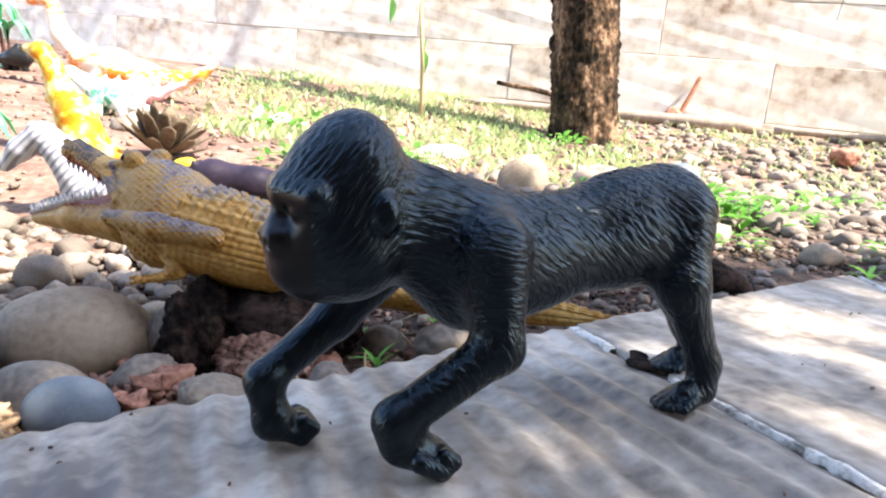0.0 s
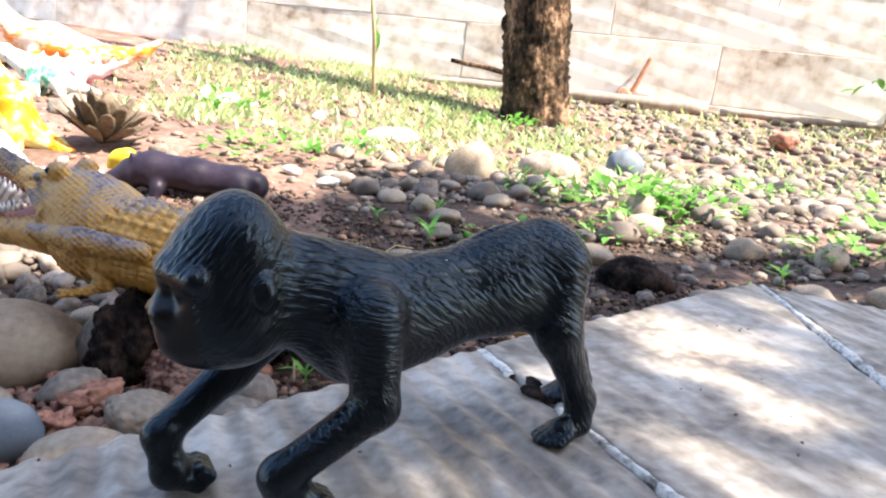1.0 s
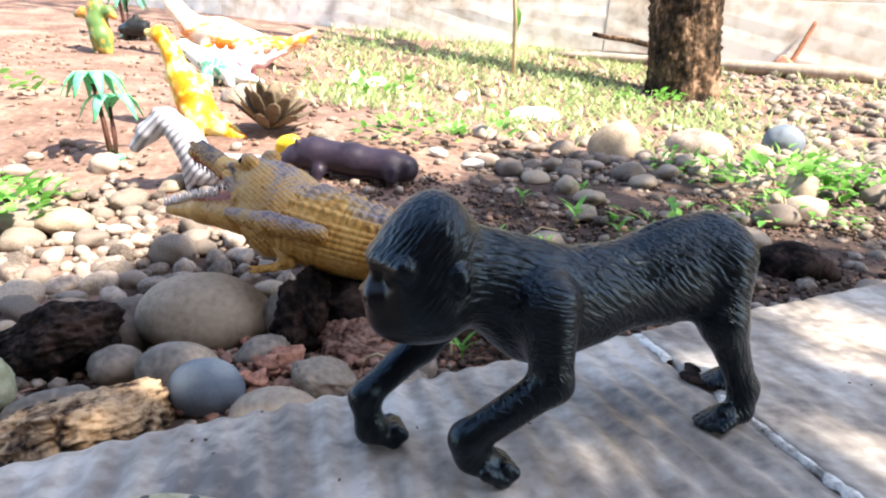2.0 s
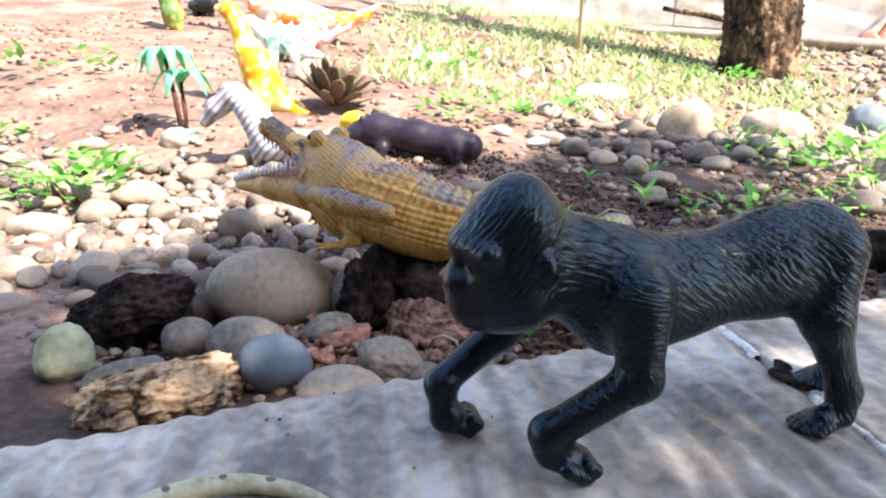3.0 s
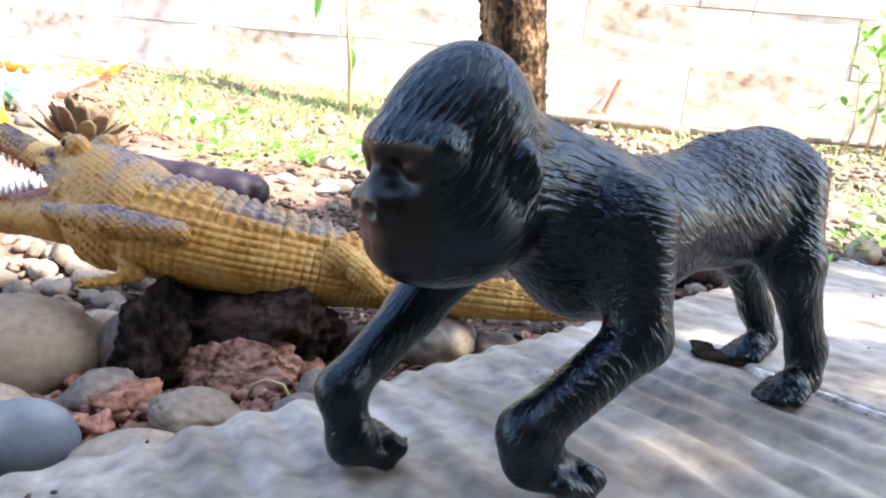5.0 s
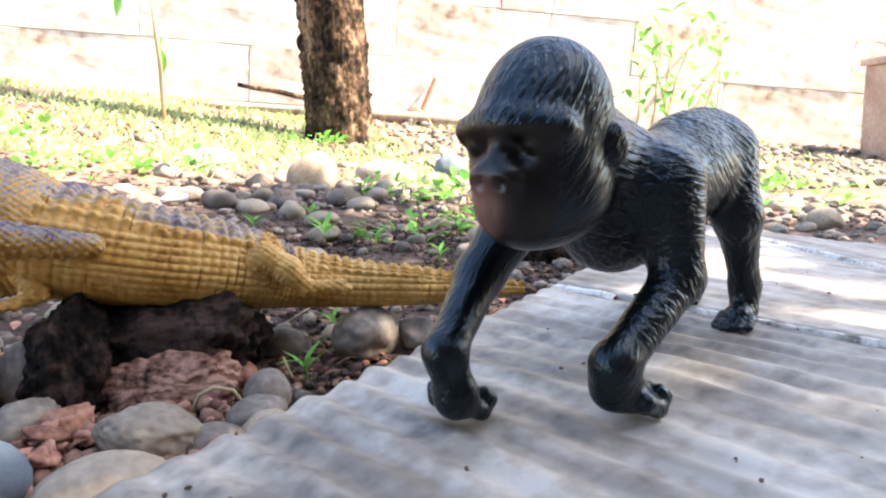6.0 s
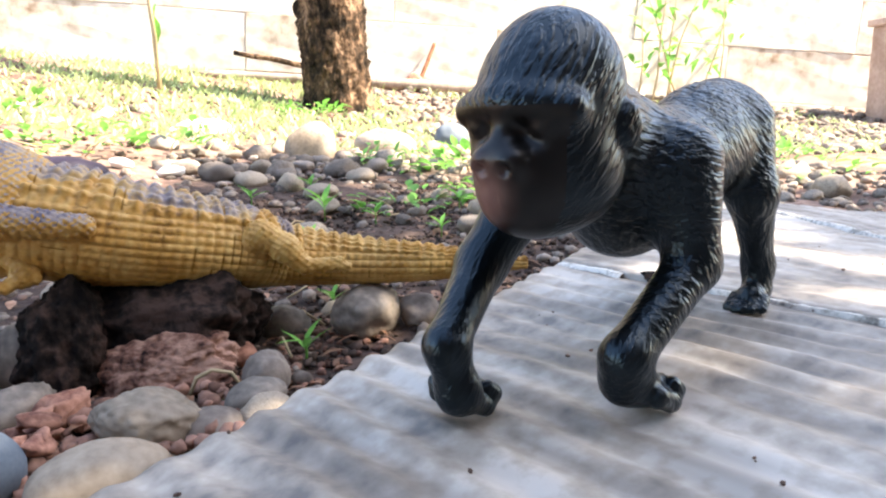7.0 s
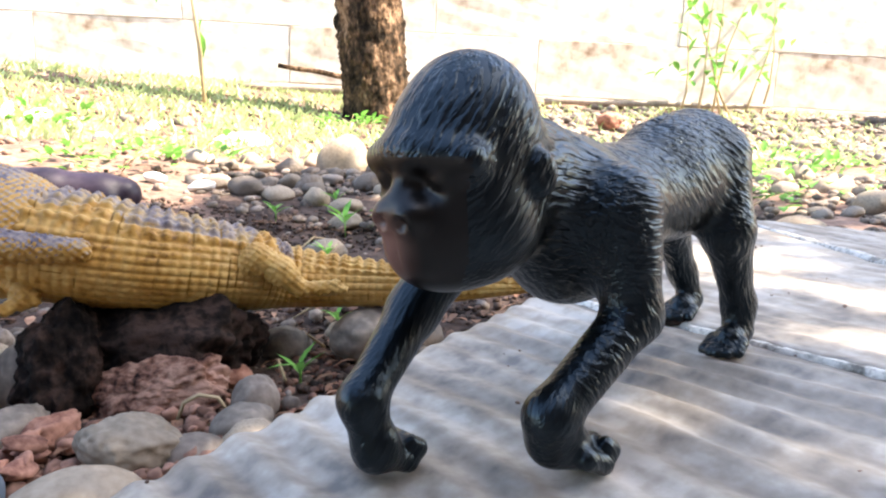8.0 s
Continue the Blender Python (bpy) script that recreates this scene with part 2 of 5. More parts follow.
def spaced(near_lo, near_hi, step, lo, hi, growth=1.35):
    v = list(np.arange(near_lo, near_hi, step))
    d, a = step, near_hi
    while a < hi:
        v.append(a)
        d *= growth
        a += d
    v.append(hi)
    d, a = step, near_lo - step
    while a > lo:
        v.insert(0, a)
        d *= growth
        a -= d
    v.insert(0, lo)
    return v


gx, gy = spaced(-1.6, 1.8, 0.016, -200, 200), spaced(-0.1, 3.6, 0.016, -200, 250)
gv = [(x, y, ground_rough(x, y)) for y in gy for x in gx]
w_ = len(gx)
gf = [(j * w_ + i, j * w_ + i + 1, (j + 1) * w_ + i + 1, (j + 1) * w_ + i) for j in range(len(gy) - 1) for i in range(w_ - 1)]
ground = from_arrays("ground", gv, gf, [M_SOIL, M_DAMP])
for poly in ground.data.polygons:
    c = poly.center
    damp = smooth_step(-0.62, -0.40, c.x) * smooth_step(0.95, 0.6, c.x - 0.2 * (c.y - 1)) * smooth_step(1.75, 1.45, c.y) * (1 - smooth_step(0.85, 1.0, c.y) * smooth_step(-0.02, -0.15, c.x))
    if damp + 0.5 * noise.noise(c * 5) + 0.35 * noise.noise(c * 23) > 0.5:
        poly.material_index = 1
tagged(ground, "bare reddish brown garden soil with crumbs and dips", "ground", kind="structure")

# ---- paving slabs ----
SLAB_Z = 0.0905
EDGE, JOINT = Vector((0.842, 0.539)), Vector((0.345, -0.939))
CORNER = Vector((0.088, 0.419))


def slab_relief(x, y, wave):
    p = Vector((x, y, 0))
    along = (Vector((x, y)) - CORNER).dot(Vector((0.939, 0.345)))
    drift = 0.011 * noise.noise(p * 8) + 0.0020 * noise.noise(p * 25)
    swing = 0.4 + 1.2 * abs(noise.noise(p * 9 + Vector((4, 0, 0))))
    return wave * swing * math.sin(2 * math.pi * (along + drift) / 0.0182) + 0.0014 * noise.noise(p * 14) + 0.0004 * noise.noise(p * 60)


def slab(name, corners, wave, nu, nv, label, ragged=0.003):
    """A cast slab over four corners (x, y, z): rippled top, ragged rim, sides down to the soil."""
    a, b, c, d = [Vector(p) for p in corners]
    bm = bmesh.new()
    rows = []
    for j in range(nv + 1):
        row = []
        for i in range(nu + 1):
            u, v = i / nu, j / nv
            p = a.lerp(b, u).lerp(d.lerp(c, u), v)
            rim = min(u * (b - a).length, (1 - u) * (b - a).length, v * (d - a).length, (1 - v) * (d - a).length)
            q = p.copy()
            if rim < 0.02:
                k = 1 - rim / 0.02
                push = noise.noise_vector(p * 55) * ragged * 0.7 + noise.noise_vector(p * 17) * ragged
                q.x += push.x * k
                q.y += push.y * k
            q.z += slab_relief(p.x, p.y, wave)
            if rim < 0.006:
                q.z -= 0.0012 * (1 - rim / 0.006) ** 2
            row.append(bm.verts.new(q))
        rows.append(row)
    for j in range(nv):
        for i in range(nu):
            bm.faces.new((rows[j][i], rows[j + 1][i], rows[j + 1][i + 1], rows[j][i + 1]))
    loop = rows[0] + [r[-1] for r in rows[1:]] + list(reversed(rows[-1][:-1])) + [r[0] for r in reversed(rows[1:-1])]
    low = [bm.verts.new((v.co.x + noise.noise(v.co * 40) * 0.004, v.co.y, v.co.z - 0.05)) for v in loop]
    for k in range(len(loop)):
        n = (k + 1) % len(loop)
        bm.faces.new((loop[k], loop[n], low[n], low[k]))
    bm.faces.new(low)
    bmesh.ops.recalc_face_normals(bm, faces=bm.faces)
    return tagged(link_bm(name, bm, M_SLAB), label, "paving slab", group="paving slabs", kind="structure")


def v3(p, z):
    return (p[0], p[1], z)


gap = Vector((0.939, 0.345)) * 0.0022
far1, near1 = CORNER - EDGE * 0.75, CORNER + JOINT * 0.45
slab("paving_slab", [v3(far1, SLAB_Z), v3(CORNER - gap, SLAB_Z), v3(near1 - gap, SLAB_Z), v3(near1 - EDGE * 0.75, SLAB_Z)], 0.0018, 300, 150,
     "pale grey concrete paving slab with a rippled surface")
APEX = Vector((0.372, 0.598))
slab("paving_slab", [v3(CORNER + gap, 0.0925), v3(APEX, 0.089), (0.282, 0.0, 0.072), v3(near1 + gap, SLAB_Z)], 0.0005, 120, 160,
     "grey concrete paving slab, slightly tilted, with worn ripples")
slab("paving_slab", [v3(APEX + Vector((0.012, -0.004)), 0.086), (0.70, 0.545, 0.034), (0.66, -0.05, 0.02), (0.294, -0.01, 0.068)], 0.0012, 100, 160,
     "grey ribbed concrete paving slab sloping down to the pebbles")


def mortar(points, width, label):
    """An uneven bead of pale mortar pressed into a joint."""
    bm = bmesh.new()
    pts = [Vector(p) for p in points]
    rows, step = [], 0.003
    for a, b in zip(pts, pts[1:]):
        n = max(2, int((b - a).length / step))
        side = (b - a).cross(Vector((0, 0, 1))).normalized()
        for i in range(n):
            p = a.lerp(b, i / n)
            gone = 0.5 + 0.5 * noise.noise(p * 30)
            half = width * (0.35 + 1.0 * gone) * (0.85 + 0.7 * noise.noise(p * 140) + 0.4 * noise.noise(p * 330))
            h = -0.0002 + 0.0008 * noise.noise(p * 70) + 0.0005 * noise.noise(p * 260)
            rows.append([bm.verts.new(p + side * half * k + Vector((0, 0, h + 0.0006 * noise.noise(p * 300 + Vector((k * 5, 0, 0))) if abs(k) < 0.9 else -0.003))) for k in (-1, -0.5, 0.1, 0.6, 1)])
    for r, s in zip(rows, rows[1:]):
        for k in range(4):
            bm.faces.new((r[k], s[k], s[k + 1], r[k + 1]))
    bmesh.ops.recalc_face_normals(bm, faces=bm.faces)
    ob = link_bm("mortar_joint", bm, M_MORTAR)
    return tagged(ob, label, "mortar", kind="structure")


c3 = Vector((*CORNER, 0.0915))
j3 = Vector((*JOINT, 0))
mortar([c3 + j3 * 0.004, c3 + j3 * 0.052], 0.0060, "crumbled whitish mortar in a slab joint")
mortar([c3 + j3 * 0.098, c3 + j3 * 0.44], 0.0048, "crumbled whitish mortar in a slab joint")
mortar([(0.377, 0.592, 0.088), (0.355, 0.448, 0.0855), (0.333, 0.298, 0.0815), (0.312, 0.15, 0.0775)], 0.0050, "crumbled whitish mortar in a slab joint")


# ---- gorilla figure ----
M_FUR = mat("black_rubber_fur", [(0.3, (0.0006, 0.0009, 0.0012)), (0.7, (0.0014, 0.0019, 0.0024))], 40, 0.31, 0.0, spec=0.42)
M_FUR.node_tree.nodes["Principled BSDF"].inputs["Specular Tint"].default_value = (0.66, 0.86, 1.0, 1.0)


def hair(m, layers, strength, depth):
    """Moulded strands: noise drawn out along the lie of the coat. layers: (tilt, across, length, mask axis, from, to), each laid over those before it."""
    n, l = m.node_tree.nodes, m.node_tree.links
    tc = n.new("ShaderNodeTexCoord")
    sep = n.new("ShaderNodeSeparateXYZ")
    l.new(tc.outputs["Object"], sep.inputs[0])
    warp = n.new("ShaderNodeTexNoise")
    warp.inputs["Scale"].default_value = 26
    add = n.new("ShaderNodeMixRGB")
    add.blend_type, add.inputs["Fac"].default_value = "ADD", 0.010
    l.new(tc.outputs["Object"], add.inputs["Color1"])
    l.new(warp.outputs["Color"], add.inputs["Color2"])
    l.new(tc.outputs["Object"], warp.inputs["Vector"])
    height = None
    for tilt, across, length, axis, low, high in layers:
        rot, mp, t, ramp = (n.new(k) for k in ("ShaderNodeMapping", "ShaderNodeMapping", "ShaderNodeTexNoise", "ShaderNodeValToRGB"))
        rot.inputs["Rotation"].default_value = (0, radians(tilt), 0)
        mp.inputs["Scale"].default_value = (across / length, 0.75, 1)
        t.inputs["Scale"].default_value, t.inputs["Detail"].default_value, t.inputs["Roughness"].default_value = 1 / across, 2.0, 0.45
        ramp.color_ramp.elements[0].position, ramp.color_ramp.elements[1].position = 0.42, 0.60
        l.new(add.outputs["Color"], rot.inputs["Vector"])
        l.new(rot.outputs["Vector"], mp.inputs["Vector"])
        l.new(mp.outputs["Vector"], t.inputs["Vector"])
        l.new(t.outputs["Fac"], ramp.inputs["Fac"])
        if height is None:
            height = ramp.outputs["Color"]
            continue
        mask, mix = n.new("ShaderNodeMapRange"), n.new("ShaderNodeMixRGB")
        mask.inputs["From Min"].default_value, mask.inputs["From Max"].default_value = low, high
        l.new(sep.outputs[axis], mask.inputs["Value"])
        l.new(mask.outputs[0], mix.inputs["Fac"])
        l.new(height, mix.inputs["Color1"])
        l.new(ramp.outputs["Color"], mix.inputs["Color2"])
        height = mix.outputs["Color"]
    bp = n.new("ShaderNodeBump")
    bp.inputs["Strength"].default_value, bp.inputs["Distance"].default_value = strength, depth
    # the chest, belly and legs are moulded flatter
    low = n.new("ShaderNodeMapRange")
    low.inputs["From Min"].default_value, low.inputs["From Max"].default_value = 0.070, 0.102
    low.inputs["To Min"].default_value, low.inputs["To Max"].default_value = strength * 0.5, strength
    l.new(sep.outputs["Z"], low.inputs["Value"])
    # and the hair on the head is fine
    head, both = n.new("ShaderNodeMapRange"), n.new("ShaderNodeMath")
    head.inputs["From Min"].default_value, head.inputs["From Max"].default_value = 0.046, 0.062
    head.inputs["To Min"].default_value, head.inputs["To Max"].default_value = 1.0, 0.55
    both.operation = "MULTIPLY"
    l.new(sep.outputs["X"], head.inputs["Value"])
    l.new(low.outputs[0], both.inputs[0])
    l.new(head.outputs[0], both.inputs[1])
    l.new(both.outputs[0], bp.inputs["Strength"])
    l.new(height, bp.inputs["Height"])
    l.new(bp.outputs["Normal"], n["Principled BSDF"].inputs["Normal"])


# flanks, then the shoulders, the limbs and the head
hair(M_FUR, [(40, 0.0019, 0.013, "X", 0, 0), (14, 0.0018, 0.014, "X", 0.008, 0.022), (64, 0.0019, 0.009, "Z", 0.062, 0.050), (-48, 0.0017, 0.008, "X", 0.058, 0.066)], 0.72, 0.0013)
M_SKIN = mat("black_rubber_skin", [(0.3, (0.0012, 0.0009, 0.0008)), (0.7, (0.004, 0.0028, 0.0025))], 60, 0.36, 0.25, 0.0006, 300, spec=0.32)


def muzzle_lit_tint(m, centre, near, far, colour):
    """A brownish muzzle patch with bounced light painted in; it fades round a point."""
    n, l = m.node_tree.nodes, m.node_tree.links
    tc, dist, rng, mix = n.new("ShaderNodeTexCoord"), n.new("ShaderNodeVectorMath"), n.new("ShaderNodeMapRange"), n.new("ShaderNodeMixRGB")
    dist.operation = "DISTANCE"
    dist.inputs[1].default_value = centre
    rng.inputs["From Min"].default_value, rng.inputs["From Max"].default_value = near, far
    rng.inputs["To Min"].default_value, rng.inputs["To Max"].default_value = 1, 0
    rng.interpolation_type = "SMOOTHSTEP"
    b = n["Principled BSDF"]
    l.new(tc.outputs["Object"], dist.inputs[0])
    l.new(dist.outputs["Value"], rng.inputs["Value"])
    l.new(rng.outputs[0], mix.inputs["Fac"])
    l.new(b.inputs["Base Color"].links[0].from_socket, mix.inputs["Color1"])
    mix.inputs["Color2"].default_value = (*colour, 1)
    l.new(mix.outputs["Color"], b.inputs["Base Color"])


# set off centre, towards the side where bounced light is painted
muzzle_lit_tint(M_SKIN, (0.1015, -0.0065, 0.0765), 0.003, 0.0150, (0.15, 0.075, 0.06))


def gorilla_field(P):
    """A gorilla walking on its knuckles: x ahead, y to its near side, z up from the slab."""
    Q = P * np.array([1.0, 1.166, 1.0])  # the trunk is narrower than it is deep
    trunk = [((0.0228, 0.0703, 0.0243), (0.0009, 0.0718, 0.0218)), ((0.0009, 0.0718, 0.0218), (-0.0508, 0.0790, 0.0231)), ((-0.0508, 0.0790, 0.0231), (-0.0717, 0.0862, 0.0213)),
             ((0.0480, 0.0870, 0.0194), (0.0228, 0.0703, 0.0243)), ((0.0638, 0.0925, 0.0184), (0.0287, 0.0800, 0.0205))]
    body = None
    for (ax, az, ar), (bx, bz, br) in trunk:
        c = cone(Q, (ax, 0, az), (bx, 0, bz), ar, br)
        body = c if body is None else blend(body, c, 0.012)
    # the crease where the shoulder meets the flank
    body = cut(body, cone(P, (0.004, 0.031, 0.098), (0.006, 0.031, 0.050), 0.0035, 0.003), 0.006)
    head = egg(P, (0.0761, 0, 0.0928), (0.0244, 0.0217, 0.0304))
    head = blend(head, egg(P, (0.0712, 0, 0.1085), (0.0125, 0.0195, 0.0180)), 0.012)
    head = blend(head, egg(P, (0.0748, 0, 0.0783), (0.0182, 0.0216, 0.0154)), 0.009)
    head = blend(head, egg(P, (0.0867, 0, 0.0768), (0.0165, 0.0130, 0.0144)), 0.006)
    for s in (-1, 1):
        head = cut(head, egg(P, (0.1030, 0.0098 * s, 0.0940), (0.0085, 0.0085, 0.0060)), 0.004)
        head = blend(head, cone(P, (0.0960, 0.003 * s, 0.1012), (0.0905, 0.0165 * s, 0.0990), 0.0056, 0.0050), 0.003)
        head = blend(head, egg(P, (0.0945, 0.0100 * s, 0.0942), (0.0028, 0.0038, 0.0026)), 0.002)
        ear = cut(egg(P, (0.0690, 0.0226 * s, 0.0935), (0.0048, 0.0042, 0.0070)), egg(P, (0.0710, 0.0272 * s, 0.0935), (0.0020, 0.0020, 0.0034)), 0.002)
        head = blend(head, ear, 0.002)
    nose = blend(egg(P, (0.1000, 0.0040, 0.0848), (0.0052, 0.0050, 0.0050)), egg(P, (0.1000, -0.0040, 0.0848), (0.0052, 0.0050, 0.0050)), 0.003)
    nose = blend(nose, cone(P, (0.0985, 0, 0.089), (0.0955, 0, 0.098), 0.004, 0.003), 0.004)
    head = blend(head, nose, 0.003)
    for s in (-1, 1):
        head = cut(head, egg(P, (0.1048, 0.0040 * s, 0.0832), (0.0028, 0.0023, 0.0021)), 0.001)
    head = cut(head, cone(P, (0.1042, 0, 0.080), (0.1015, 0, 0.067), 0.0012, 0.001), 0.001)
    out = blend(body, head, 0.008)

    def limb(points, radii, k=0.005):
        d = None
        for a, b, ra, rb in zip(points, points[1:], radii, radii[1:]):
            c = cone(P, a, b, ra, rb)
            d = c if d is None else blend(d, c, k)
        return d

    def fist(x, y, turn):
        """Fingers curled under the hand, with the thumb against them."""
        d = None
        for k in range(4):
            o = (k - 1.5) * 0.0043
            f = limb([(x + 0.004, y + o, 0.0085), (x - 0.0035, y + o + turn, 0.0042), (x - 0.0080, y + o + turn, 0.0070), (x - 0.0052, y + o + turn, 0.0098)], [0.0036, 0.0034, 0.0031, 0.0028], 0.001)
            d = f if d is None else blend(d, f, 0.0008)
        return blend(d, limb([(x + 0.004, y - 0.0075, 0.012), (x - 0.003, y - 0.0085, 0.0085)], [0.0030, 0.0024]), 0.0015)

    near = limb([(0.0285, 0.0226, 0.0785), (0.0287, 0.0285, 0.0446), (0.0655, 0.0218, 0.0214), (0.0622, 0.0205, 0.0128), (0.0570, 0.0235, 0.0092)], [0.0142, 0.0086, 0.0076, 0.0077, 0.0066])
    near = blend(near, fist(0.0560, 0.0240, 0.001), 0.002)
    far = limb([(0.0431, -0.0225, 0.0765), (0.0701, -0.0300, 0.0463), (0.1012, -0.0212, 0.0276), (0.0992, -0.0185, 0.0121), (0.0940, -0.0225, 0.0088)], [0.0134, 0.0085, 0.0067, 0.0066, 0.0062])
    far = blend(far, fist(0.0925, -0.0225, 0.0), 0.002)
    out = blend(blend(out, near, 0.008), far, 0.008)
    legs = [([(-0.0735, 0.0094, 0.0845), (-0.0690, 0.0190, 0.0560), (-0.0850, 0.0195, 0.0190), (-0.0842, 0.0198, 0.0085)], [0.0168, 0.0104, 0.0064, 0.0066]),
            ([(-0.0770, -0.0100, 0.0800), (-0.0955, -0.0205, 0.0543), (-0.1160, -0.0215, 0.0224), (-0.1200, -0.0185, 0.0090)], [0.0180, 0.0106, 0.0064, 0.0062])]
    for points, radii in legs:
        out = blend(out, limb(points, radii, 0.007), 0.008)
        ax, ay, _ = points[-1]
        foot = cone(P, (ax, ay, 0.0060), (ax + 0.011, ay, 0.0056), 0.0060, 0.0064)
        for k in range(5):
            y = ay + (k - 2) * 0.0031
            reach = 0.0225 - 0.0008 * (k - 1.5) ** 2
            foot = blend(foot, cone(P, (ax + 0.011, y, 0.0052), (ax + reach, y + (y - ay) * 0.15, 0.0024), 0.0030, 0.0023), 0.0008)
        out = blend(out, foot, 0.003)
    out = cut(out, cone(P, (-0.034, 0.001, 0.1015), (-0.062, -0.002, 0.1085), 0.0016, 0.0014), 0.001)
    # moulded grooves of the coat, swept back and down over the flanks
    x, y, z = P[..., 0], P[..., 1], P[..., 2]
    lean = 0.30 + 0.38 * np.clip((0.02 - x) / 0.02, 0, 1)
    flow = z * 0.80 - (x - 0.02) * lean + 0.003 * np.sin(x * 70 + 2 * np.sin(y * 90)) + 0.0012 * np.sin(x * 210 + y * 130)
    strand = np.sin(2 * np.pi * flow / 0.0040 + 1.2 * np.sin(x * 120) + 1.0 * np.sin(y * 150))
    fade = 0.5 + 0.5 * np.sin(x * 330 + 5 * np.sin(z * 95) + 3 * np.sin(y * 140))
    bare = np.clip((x - 0.060) / 0.006, 0, 1)
    out = out + 0.00042 * strand * fade * (1 - bare) * np.clip((z - 0.062) / 0.022, 0, 1)
    return np.maximum(out, -z)


gv_, gf_ = nets(gorilla_field, (-0.134, -0.046, -0.004), (0.118, 0.046, 0.134), 0.00125)
gorilla = from_arrays("gorilla_figure", gv_, gf_, [M_FUR, M_SKIN])
for poly in gorilla.data.polygons:
    c = poly.center
    if c.x > 0.0835 + 0.50 * abs(c.y) and c.z < 0.1000 and c.z > 0.056:
        poly.material_index = 1
gorilla.matrix_world = pose(0.04, 0.275, SLAB_Z + 0.0003, 0, 0, math.degrees(math.atan2(-0.455, -0.89)))
tagged(gorilla, "glossy black rubber gorilla figure walking on its knuckles on the slab", "toy gorilla")

# ---- crocodile figure ----
M_CROC = mat("yellow_croc_skin", [(0.36, (0.17, 0.080, 0.020)), (0.47, (0.44, 0.228, 0.050)), (0.64, (0.56, 0.35, 0.115))], 22, 0.42, 0.5, 0.0015, 190)
M_CROCBACK = mat("grey_croc_back", [(0.38, (0.10, 0.085, 0.11)), (0.5, (0.28, 0.225, 0.20)), (0.62, (0.44, 0.29, 0.12))], 34, 0.5, 0.8, 0.002, 210)
# brown seam colour that also stands in for shade in the grooves
M_CROCLINE = mat("brown_groove_shade", [(0.3, (0.17, 0.085, 0.016)), (0.7, (0.34, 0.18, 0.03))], 60, 0.5, 0.3, 0.001, 200)
M_CROCDARK = mat("dark_snout_wash", [(0.36, (0.03, 0.027, 0.036)), (0.5, (0.10, 0.085, 0.085)), (0.64, (0.30, 0.20, 0.09))], 40, 0.5, 0.6, 0.0015, 210)
M_TEETH = mat("white_teeth", [(0.3, (0.72, 0.72, 0.70)), (0.7, (0.85, 0.85, 0.83))], 50, 0.4, 0.0)
M_MOUTH = mat("red_mouth", [(0.3, (0.20, 0.03, 0.02)), (0.7, (0.40, 0.08, 0.05))], 40, 0.4, 0.2, 0.001, 200)
M_EYE = mat("black_eye", [(0.3, (0.01, 0.01, 0.01)), (0.7, (0.02, 0.02, 0.02))], 40, 0.1, 0.0)

croc = empty("crocodile_figure", pose(-0.13, 0.615, 0.06))
tagged(croc, "yellow rubber crocodile figure with open jaws propped on a red rock", "toy crocodile")
BASE = Vector((-0.13, 0.615, 0.06))
SPINE = [(-0.276, 0.634, 0.131, 0.018), (-0.250, 0.627, 0.1250, 0.0340), (-0.210, 0.620, 0.1155, 0.0415), (-0.145, 0.616, 0.0975, 0.0385), (-0.083, 0.622, 0.0815, 0.0335),
         (-0.042, 0.626, 0.0690, 0.0248), (0.02, 0.612, 0.0590, 0.0190), (0.08, 0.590, 0.0545, 0.0140), (0.150, 0.563, 0.0510, 0.004)]


def spine_at(t):
    k = t * (len(SPINE) - 1)
    i = min(int(k), len(SPINE) - 2)
    f = k - i
    p = [SPINE[max(i - 1, 0)], SPINE[i], SPINE[i + 1], SPINE[min(i + 2, len(SPINE) - 1)]]
    q = [0.5 * (2 * b + (c - a) * f + (2 * a - 5 * b + 4 * c - d) * f * f + (3 * b - a - 3 * c + d) * f ** 3) for a, b, c, d in zip(*p)]
    return Vector(q[:3]), q[3]


